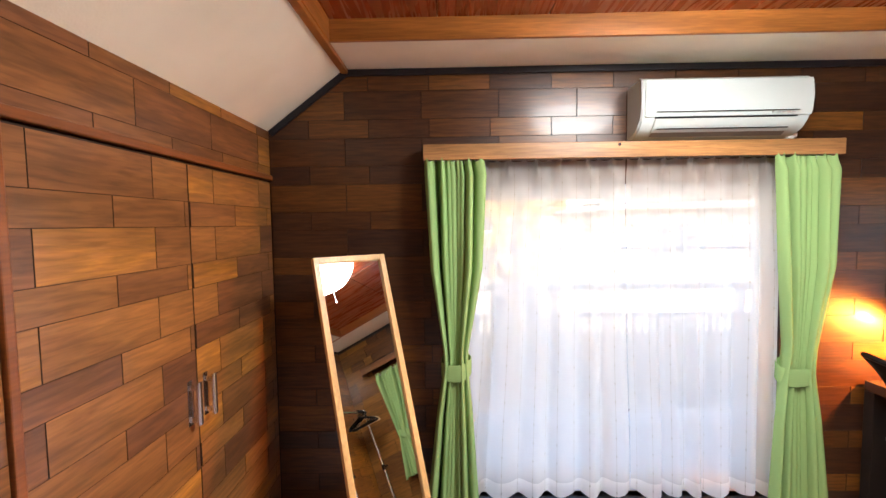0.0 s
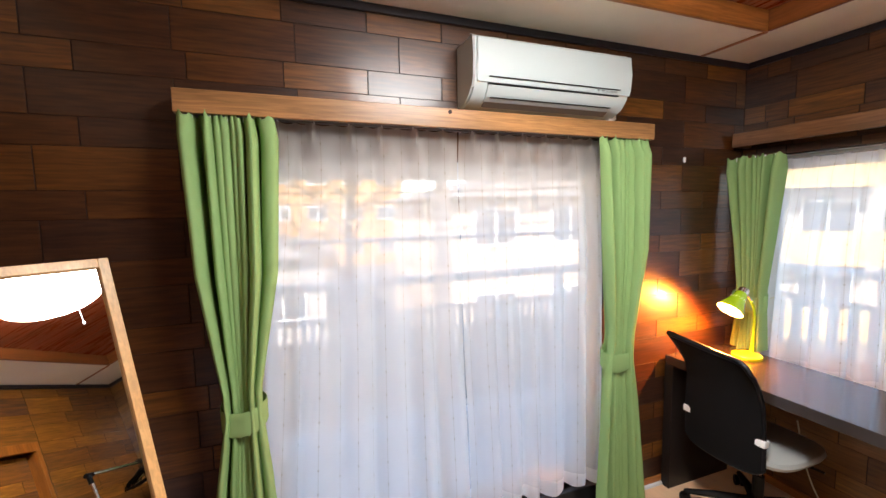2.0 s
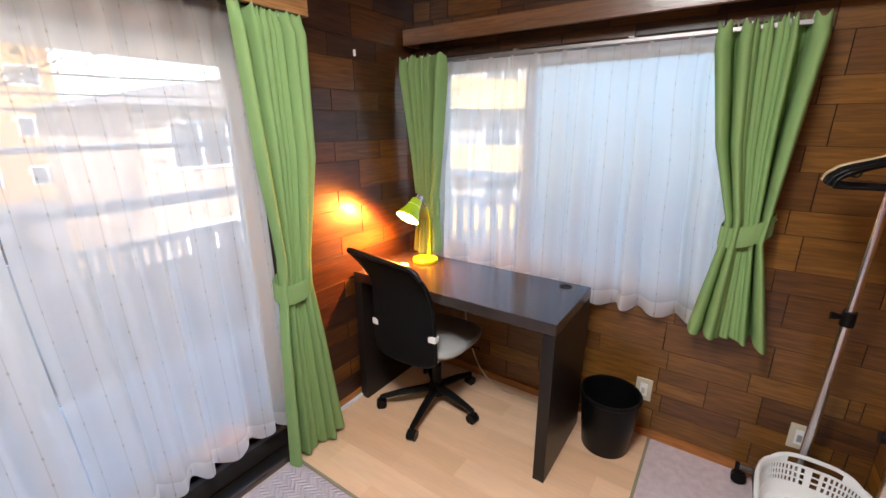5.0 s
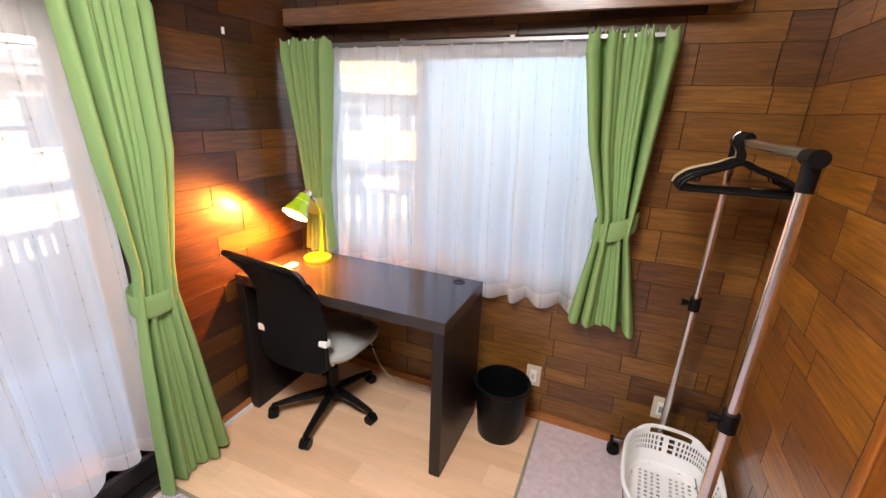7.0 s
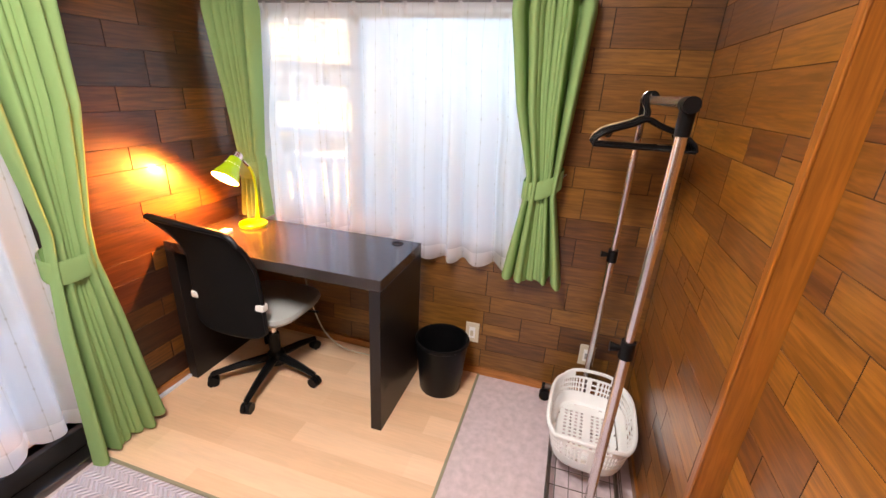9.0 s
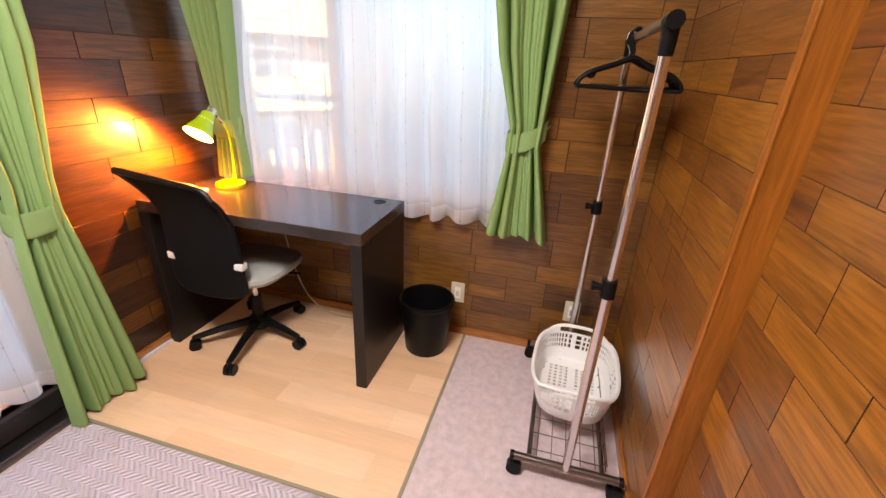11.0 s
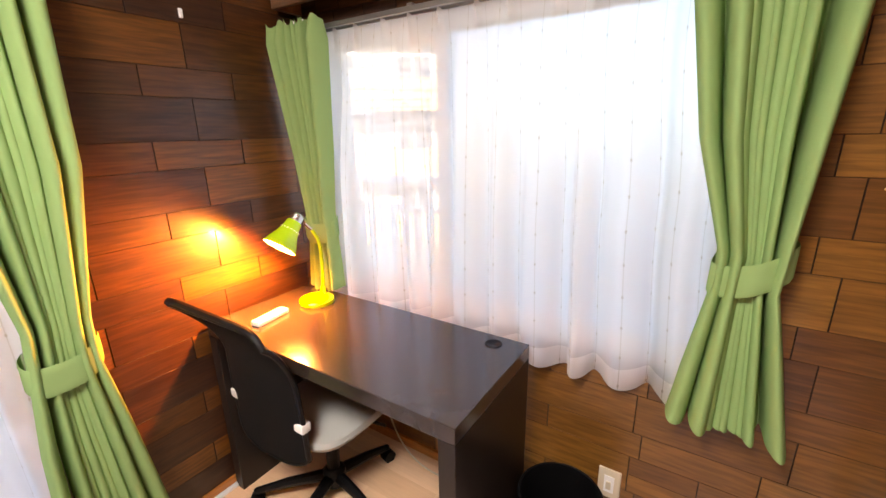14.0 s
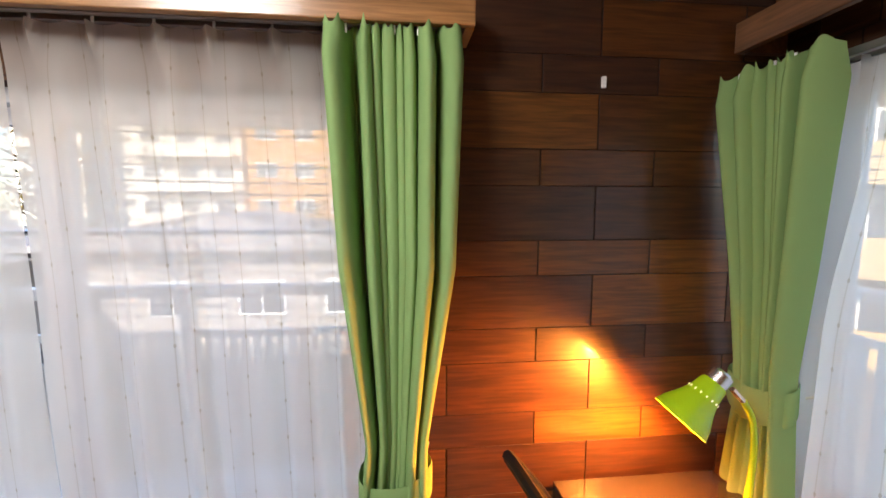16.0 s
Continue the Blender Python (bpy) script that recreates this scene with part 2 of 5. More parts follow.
qs = qn.new("ShaderNodeSeparateXYZ")
ql.new(qg.outputs["Position"], qs.inputs[0])
qp = qn.new("ShaderNodeMath")
qp.operation = "PINGPONG"
qp.inputs[1].default_value = 0.03
ql.new(qs.outputs[0], qp.inputs[0])
qa = qn.new("ShaderNodeMath")
ql.new(qs.outputs[1], qa.inputs[0]), ql.new(qp.outputs[0], qa.inputs[1])
qq = qn.new("ShaderNodeMath")
qq.operation = "PINGPONG"
qq.inputs[1].default_value = 0.012
ql.new(qa.outputs[0], qq.inputs[0])
qb = qn.new("ShaderNodeBump")
qb.inputs["Strength"].default_value, qb.inputs["Distance"].default_value = 1.0, 0.8
ql.new(qq.outputs[0], qb.inputs["Height"])
ql.new(qb.outputs[0], qn["Principled BSDF"].inputs["Normal"])
MATV = wood("vinyl_board", [(0.84, 0.545, 0.335), (0.91, 0.67, 0.46)], per_piece=False, axis="y", grain=0.12, rough=0.38, coat=0.05)
vn, vl = MATV.node_tree.nodes, MATV.node_tree.links
vb = vn["Principled BSDF"]
vsrc = vb.inputs["Base Color"].links[0].from_socket
vg, vm, vt, vx = vn.new("ShaderNodeNewGeometry"), vn.new("ShaderNodeMapping"), vn.new("ShaderNodeTexBrick"), vn.new("ShaderNodeMix")
vm.inputs["Rotation"].default_value = (0, 0, radians(90))
vl.new(vg.outputs["Position"], vm.inputs[0]), vl.new(vm.outputs[0], vt.inputs["Vector"])
for key, val in (("Scale", 1.0), ("Brick Width", 0.52), ("Row Height", 0.118), ("Mortar Size", 0.0), ("Mortar Smooth", 0.5), ("Bias", 0.0)):
    vt.inputs[key].default_value = val
vt.inputs["Color1"].default_value, vt.inputs["Color2"].default_value, vt.inputs["Mortar"].default_value = (0.90, 0.83, 0.75, 1), (1.05, 1.05, 1.05, 1), (0.9, 0.85, 0.8, 1)
vx.data_type, vx.blend_type = "RGBA", "MULTIPLY"
vx.inputs[0].default_value = 1.0
vl.new(vsrc, vx.inputs[6]), vl.new(vt.outputs["Color"], vx.inputs[7]), vl.new(vx.outputs[2], vb.inputs["Base Color"])
EDGE = mat("mat_edge_tape", (0.30, 0.26, 0.17), 0.7)
PINE = wood("pine_frame", [(0.62, 0.36, 0.13), (0.78, 0.52, 0.22)], per_piece=False, axis="v", grain=0.4, rough=0.4, coat=0.1)
MIRROR = mat("mirror_glass", (0.74, 0.74, 0.74), 0.01, metal=1.0)
LAMPM = mat("lamp_diffuser", (0.9, 0.9, 0.9), 0.5, emit=5.8, ecol=(1, 0.97, 0.93))
SLOTM = mat("slot_glow", (0.9, 0.85, 0.3), 0.5, emit=0.35, ecol=(1, 0.85, 0.3))
BULBM = mat("bulb_glow", (1, 0.9, 0.7), 0.5, emit=14.0, ecol=(1, 0.75, 0.4))
GLASS = bpy.data.materials.new("window_glass")
GLASS.use_nodes = True
gb = GLASS.node_tree.nodes["Principled BSDF"]
gb.inputs["Transmission Weight"].default_value, gb.inputs["Roughness"].default_value, gb.inputs["IOR"].default_value = 1.0, 0.0, 1.02
FROST = bpy.data.materials.new("frosted_glass")
FROST.use_nodes = True
gb = FROST.node_tree.nodes["Principled BSDF"]
gb.inputs["Base Color"].default_value = (0.50, 0.56, 0.62, 1)
gb.inputs["Transmission Weight"].default_value, gb.inputs["Roughness"].default_value, gb.inputs["IOR"].default_value = 1.0, 0.6, 1.3
PEACH_B = mat("peach_render", (0.58, 0.44, 0.33), 0.9, var=0.06, vscale=0.5)
LOW_B = mat("dull_render", (0.40, 0.36, 0.33), 0.9, var=0.1, vscale=0.6)
ORANGE_B = mat("ochre_render", (0.52, 0.27, 0.09), 0.9, var=0.08, vscale=0.5)
WHITE_B = mat("white_render", (0.62, 0.58, 0.50), 0.9, var=0.06, vscale=0.4)
ROOFM = mat("grey_roof", (0.28, 0.26, 0.26), 0.8, var=0.15, vscale=1.5)
ROOFR = mat("red_roof_tiles", (0.35, 0.10, 0.05), 0.8, var=0.2, vscale=2)
DARKW = mat("dark_window", (0.10, 0.11, 0.13), 0.15)
GROUNDM = mat("concrete_paving", (0.21, 0.20, 0.19), 0.9, var=0.2, vscale=0.6)
YELLOW_B = mat("yellow_render", (0.60, 0.42, 0.20), 0.9, var=0.06, vscale=0.5)
CONC = mat("balcony_concrete", (0.72, 0.71, 0.69), 0.9, var=0.1, vscale=2)
RAILM = mat("balcony_white_paint", (0.8, 0.8, 0.78), 0.5)
BARK = mat("bark", (0.12, 0.08, 0.05), 0.9, bump=0.5, bscale=30)
LEAF = mat("leaves", (0.16, 0.12, 0.03), 0.7, var=0.5, vscale=1.5)


# ---- mesh helpers ----
def part(name, bm, material, parent=None, label="", smooth=False, kind=""):
    me = bpy.data.meshes.new(name)
    bmesh.ops.recalc_face_normals(bm, faces=bm.faces)
    bm.to_mesh(me)
    bm.free()
    me.materials.append(material)
    if smooth:
        me.polygons.foreach_set("use_smooth", [True] * len(me.polygons))
        me.set_sharp_from_angle(angle=radians(40))
    o = new(name, me)
    if parent:
        o.parent = parent
    return tagged(o, label, kind=kind)


def thing(name, at, label, category, group="", rz=0):
    o = new(name)
    o.empty_display_size = 0.1
    o.matrix_world = pose(*at, 0, 0, rz)
    return tagged(o, label, category, group)


def box(bm, x0, x1, y0, y1, z0, z1, bevel=0.0, m=None):
    g = bmesh.ops.create_cube(bm, size=1)["verts"]
    for v in g:
        v.co = Vector(((x0 + x1) / 2 + v.co.x * (x1 - x0), (y0 + y1) / 2 + v.co.y * (y1 - y0), (z0 + z1) / 2 + v.co.z * (z1 - z0)))
    if bevel:
        es = list({e for v in g for e in v.link_edges})
        r = bmesh.ops.bevel(bm, geom=es, offset=bevel, segments=2, affect="EDGES", profile=0.5)
        g = list({v for f in r["faces"] for v in f.verts} | {v for v in g if v.is_valid})
    if m is not None:
        bmesh.ops.transform(bm, matrix=m, verts=g)
    return bm


def B(*a, **k):
    return box(bmesh.new(), *a, **k)


def tube(bm, pts, r, seg=12, cap=True):
    """A round bar along points; r a number or one for each point."""
    pts = [Vector(p) for p in pts]
    rs = r if isinstance(r, (list, tuple)) else [r] * len(pts)
    rings = []
    side = None
    for i, p in enumerate(pts):
        d = (pts[min(i + 1, len(pts) - 1)] - pts[max(i - 1, 0)]).normalized()
        if side is None:
            side = d.orthogonal().normalized()
        side = (side - d * side.dot(d)).normalized()
        up = d.cross(side)
        rings.append([bm.verts.new(p + rs[i] * (math.cos(a) * side + math.sin(a) * up)) for a in (2 * math.pi * k / seg for k in range(seg))])
    for a, b in zip(rings, rings[1:]):
        for k in range(seg):
            bm.faces.new((a[k], a[(k + 1) % seg], b[(k + 1) % seg], b[k]))
    if cap:
        bm.faces.new(rings[0][::-1])
        bm.faces.new(rings[-1])
    return bm


def T(pts, r, seg=12, cap=True):
    return tube(bmesh.new(), pts, r, seg, cap)


def lathe(prof, seg=32, m=None):
    """Turns (radius, z) pairs about z."""
    bm = bmesh.new()
    rings = [[bm.verts.new((r * math.cos(2 * math.pi * k / seg), r * math.sin(2 * math.pi * k / seg), z)) for k in range(seg)] if r > 1e-6 else [bm.verts.new((0, 0, z))] for r, z in prof]
    for a, b in zip(rings, rings[1:]):
        for k in range(seg):
            k2 = (k + 1) % seg
            if len(a) == 1 and len(b) == 1:
                continue
            if len(a) == 1:
                bm.faces.new((a[0], b[k2], b[k]))
            elif len(b) == 1:
                bm.faces.new((a[k], a[k2], b[0]))
            else:
                bm.faces.new((a[k], a[k2], b[k2], b[k]))
    if m is not None:
        bmesh.ops.transform(bm, matrix=m, verts=bm.verts)
    return bm


def smooth_path(pts, n=8):
    """Catmull-Rom through points."""
    p = [Vector(q) for q in pts]
    p = [2 * p[0] - p[1]] + p + [2 * p[-1] - p[-2]]
    out = []
    for i in range(1, len(p) - 2):
        for k in range(n):
            t = k / n
            out.append(0.5 * ((2 * p[i]) + (p[i + 1] - p[i - 1]) * t + (2 * p[i - 1] - 5 * p[i] + 4 * p[i + 1] - p[i + 2]) * t * t + (3 * p[i] - p[i - 1] - 3 * p[i + 1] + p[i + 2]) * t ** 3))
    out.append(p[-2])
    return out


# ---- plan ----
YN, XE, YS, XW, ZC = 4.137, 4.764, 1.966, 1.19, 2.34
YD, XC = 1.912, XW
SX, SY = 2.75, 0.6  # where the south wall ends, and how far the room runs on behind it


def structure(name, bm, material, label, smooth=False):
    return part(name, bm, material, None, label, smooth, "structure")


GAPD = 0.008
bm = bmesh.new()
NX0, NX1, NZ0, NZ1 = 2.16, 3.78, 0.12, 1.76
y0, y1 = YN + GAPD, YN + 0.16
box(bm, 0.9, NX0, y0, y1, -0.1, 2.6)
box(bm, NX1, XE + 0.16, y0, y1, -0.1, 2.6)
box(bm, NX0, NX1, y0, y1, NZ1, 2.6)
box(bm, NX0, NX1, y0, y1, -0.1, NZ0)
wall_north = structure("wall_north", bm, GROOVE, "wall clad in varnished brown planks of mixed tones")
bm = bmesh.new()
EY0, EY1, EZ0, EZ1 = 2.50, 4.06, 0.70, 1.82
x0, x1 = XE + GAPD, XE + 0.16
box(bm, x0, x1, SY, EY0, -0.1, 2.6)
box(bm, x0, x1, EY1, YN + GAPD, -0.1, 2.6)
box(bm, x0, x1, EY0, EY1, EZ1, 2.6)
box(bm, x0, x1, EY0, EY1, -0.1, EZ0)
wall_east = structure("wall_east", bm, GROOVE, "wall clad in varnished brown planks round a window")
DX0, DX1, DZ = 3.06, 3.831, 1.80
bm = bmesh.new()
box(bm, DX1, x0, YS - 0.16, YS - GAPD, -0.1, 2.6)
box(bm, SX, DX0, YS - 0.16, YS - GAPD, -0.1, 2.6)
box(bm, DX0, DX1, YS - 0.16, YS - GAPD, DZ, 2.6)
box(bm, SX, SX + 0.1, SY, YS - 0.16, -0.1, 2.6)
wall_south = structure("wall_south", bm, GROOVE, "plank-clad wall round a wooden door casing")
bm = bmesh.new()
box(bm, 0.9, XE + 0.16, SY - 0.15, SY, -0.1, 2.6)
structure("wall_behind", bm, PLANK_SHADED, "plain brown wall at the room's back")
CY0, CY1, CZ = 2.855, 4.125, 1.797
bm = bmesh.new()
box(bm, XW - 0.16, XW - GAPD, SY, CY0, -0.1, 2.6)
box(bm, XW - 0.16, XW - GAPD, CY0, YN + GAPD, CZ, 2.6)
box(bm, XW - 0.16, XC - 0.05, CY0, YN + GAPD, -0.1, CZ)
wall_west = structure("wall_west", bm, GROOVE, "plank-clad wall above and beside closet doors")

# floor and ceiling
structure("floor", B(0.9, XE + 0.2, SY - 0.2, YN + 0.2, -0.12, 0.0), CARPET, "pinkish grey carpeted floor")
RX0, RX1, RY0, RY1 = 1.60, 4.38, 2.28, 3.80
RZ = 2.425
bm = bmesh.new()
box(bm, RX0 - 0.02, RX1, RY1, YN + 0.02, ZC, ZC + 0.1)
box(bm, RX1, XE + 0.02, SY, YN + 0.02, ZC, ZC + 0.1)
box(bm, RX0 - 0.02, RX1, SY, RY0, ZC, ZC + 0.1)
sl = math.atan2(ZC - 2.044, 1.585 - XW)
m = pose(XW, 0, 2.044, 0, -math.degrees(sl), 0)
box(bm, -0.1, 0.494, SY, YN + 0.02, 0.0, 0.12, m=m)
structure("ceiling", bm, PLASTER, "cream plaster ceiling border and sloping part")
bm = bmesh.new()
nx = 6
for i in range(nx):
    a, b = RX0 + (RX1 - RX0) * i / nx, RX0 + (RX1 - RX0) * (i + 1) / nx
    for c, d in ((RY0, 3.05), (3.05, RY1)):
        box(bm, a + 0.002, b - 0.002, c + 0.002, d - 0.002, RZ, RZ + 0.02, bevel=0.002)
box(bm, RX0 - 0.05, RX1 + 0.05, RY0 - 0.05, RY1 + 0.05, RZ + 0.012, RZ + 0.1)
structure("ceiling_panels", bm, CEILP, "recessed red-brown veneered ceiling panels")
for nm, b in (("n", (RX0, RX1, RY1 - 0.012, RY1 + 0.006, ZC - 0.006, RZ)), ("s", (RX0, RX1, RY0 - 0.006, RY0 + 0.012, ZC - 0.006, RZ)),
              ("e", (RX1 - 0.012, RX1 + 0.006, RY0 + 0.012, RY1 - 0.012, ZC - 0.006, RZ)), ("w", (RX0 - 0.006, RX0 + 0.012, RY0 + 0.012, RY1 - 0.012, ZC - 0.006, RZ))):
    structure("recess_trim", B(*b, bevel=0.002), TRIM if nm in "nw" else REDW, "orange-brown wooden edging of the ceiling recess" if nm in "nw" else "red-brown wooden edging of the ceiling recess")
for b in ((RX1 - 0.004, RX1 + 0.016, RY1 + 0.006, YN, ZC - 0.005, ZC + 0.002), (RX1 - 0.004, RX1 + 0.016, YS, RY0 - 0.006, ZC - 0.005, ZC + 0.002)):
    structure("ceiling_batten", B(*b), TRIM, "thin brown batten over a ceiling joint")
m = pose(XW, 0, 2.044, 0, -math.degrees(sl), 0)
structure("ridge_trim", B(1.572, 1.606, RY0, YN, ZC - 0.022, ZC + 0.004, bevel=0.003), TRIM, "brown wooden strip where the slope meets the ceiling")
CR = 0.032
structure("crown_trim", B(1.575, XE, YN - 0.016, YN, ZC - CR, ZC, bevel=0.003), NAVY, "dark navy crown moulding")
structure("crown_trim", B(XE - 0.016, XE, YS, YN - 0.018, ZC - CR, ZC, bevel=0.003), NAVY, "dark navy crown moulding")
structure("crown_trim", B(SX, XE - 0.018, YS, YS + 0.016, ZC - CR, ZC, bevel=0.003), NAVY, "dark navy crown moulding")
structure("crown_trim", B(0.0, 0.49, YN - 0.016, YN, -CR, 0.0, m=m, bevel=0.003), NAVY, "dark navy moulding along the slope")
structure("baseboard", B(XW, NX0 - 0.03, YN - 0.012, YN, 0.0, 0.045), TRIM, "low brown skirting strip")
structure("baseboard", B(NX1 + 0.03, XE, YN - 0.012, YN, 0.0, 0.045), TRIM, "low brown skirting strip")
structure("baseboard", B(XE - 0.012, XE, YS + 0.012, YN - 0.014, 0.0, 0.045), TRIM, "low brown skirting strip")
structure("baseboard", B(DX1 + 0.05, XE - 0.014, YS, YS + 0.010, 0.0, 0.045), TRIM, "low brown skirting strip")

# door in the south wall
door = thing("door_1", (DX0, YD, 0), "closed plank-clad door in a varnished casing", "door")
door["kind"] = "structure"
part("door_leaf", B(0.0, DX1 - DX0, -0.03, -GAPD, 0.0, DZ), GROOVE, door)
for a, b, c, d in ((DX1 - DX0 - 0.002, DX1 - DX0 + 0.038, 0.0, DZ), (-0.07, 0.0, 0.0, DZ), (-0.07, DX1 - DX0 + 0.04, DZ, DZ + 0.07)):
    part("casing", B(a, b, -0.03, YS - YD + 0.009, c, d, bevel=0.004), TRIMV, door)
part("casing_bead", B(DX1 - DX0 - 0.004, DX1 - DX0 + 0.007, YS - YD + 0.006, YS - YD + 0.014, 0.0, DZ, bevel=0.003), TRIMV, door)


# ---- windows ----
def window(name, axis, at, w, h, z0, label, frost=None, split=0.5, overlap=0.03):
    o = thing(name, at, label, "window", rz=0 if axis == "x" else -90)
    o["kind"] = "structure"
    f = 0.035
    for b in ((0, f, -0.05, 0.05, z0, z0 + h), (w - f, w, -0.05, 0.05, z0, z0 + h), (f, w - f, -0.05, 0.05, z0 + h - f, z0 + h), (f, w - f, -0.05, 0.05, z0, z0 + f)):
        part("window_frame", B(*b, bevel=0.003), ALU, o)
    mid = w * split
    for k, (a, b, yy) in enumerate(((f, mid + overlap, 0.018), (mid - overlap, w - f, -0.018))):
        s = part("sash", B(a, a + 0.045, yy - 0.014, yy + 0.014, z0 + f, z0 + h - f, bevel=0.002), ALU, o)
        part("stile", B(b - 0.045, b, yy - 0.014, yy + 0.014, z0 + f, z0 + h - f, bevel=0.002), ALU, s)
        part("rail", B(a + 0.045, b - 0.045, yy - 0.014, yy + 0.014, z0 + f, z0 + f + 0.05), ALU, s)
        part("rail", B(a + 0.045, b - 0.045, yy - 0.014, yy + 0.014, z0 + h - f - 0.04, z0 + h - f), ALU, s)
        g = part("pane", B(a + 0.045, b - 0.045, yy - 0.002, yy + 0.002, z0 + f + 0.05, z0 + h - f - 0.04), FROST if frost == k else GLASS, o)
        g.visible_shadow = False
    return o


window("window_1", "x", (NX0, YN + 0.10, 0), NX1 - NX0, NZ1 - NZ0, NZ0, "tall sliding balcony window in grey aluminium", split=0.488)
window("window_2", "y", (XE + 0.10, EY1, 0), EY1 - EY0, EZ1 - EZ0, EZ0, "sliding window, one pane clear and one frosted", frost=1, split=0.375, overlap=0.02)
DXW = XE - 0.02
structure("window_sill", B(NX0 - 0.02, NX1 + 0.02, YN - 0.02, YN + 0.05, 0.034, NZ0, bevel=0.004), BRONZE, "near-black raised track under the balcony window")
structure("window_sill", B(NX0 - 0.02, NX1 + 0.02, YN - 0.095, YN - 0.02, 0.0, 0.034, bevel=0.005), DARKST, "dull metal threshold strip before the balcony window")
structure("baseboard", B(NX1 + 0.03, DXW, YN - 0.03, YN - 0.013, 0.0, 0.018, bevel=0.003), ALU, "pale grey strip along the wall foot")


# ---- plank cladding data, laid at the end of the file ----
# ---- valances, rails ----
def valance(at, axis, length, label, m=VAL):
    o = thing("curtain_valance", at, label, "valance", rz=0 if axis == "x" else -90)
    part("front_board", B(0, length, -0.127, -0.107, 0, 0.074, bevel=0.003), m, o)
    part("top_board", B(0, length, -0.107, 0.0, 0.058, 0.074), m, o)
    part("end_board", B(0, 0.02, -0.107, 0.0, 0, 0.058), m, o)
    part("end_board", B(length - 0.02, length, -0.107, 0.0, 0, 0.058), m, o)
    return o


v1 = valance((1.982, YN, 1.87), "x", 1.974, "pale varnished wooden valance board above the balcony window")
v2 = valance((XE, 4.112, 1.872), "y", 1.865, "brown wooden valance board above the side window, darkened for shade", VALD)
for v, x in ((v1, 0.926), (v2, 1.215)):
    part("knot", T([(x, -0.1262, 0.06), (x, -0.1285, 0.06)], 0.008, 10), GROOVE, v, "dark round knot")


def rail(at, axis, length, z_list):
    o = thing("curtain_rail", at, "thin double metal curtain rail on small brackets", "curtain rail", rz=0 if axis == "x" else -90)
    for y in z_list:
        part("track", B(0, length, y - 0.008, y + 0.008, -0.012, 0.004, bevel=0.002), STEELG, o)
    for k in range(4):
        x = 0.1 + (length - 0.2) * k / 3
        part("bracket", B(x - 0.01, x + 0.01, z_list[-1] - 0.005, -0.0, 0.004, 0.012), STEELG, o)
    return o


rail((2.0, YN, 1.885), "x", 1.93, (-0.04, -0.085))
rail((XE, 4.08, 1.795), "y", 1.68, (-0.04, -0.085))


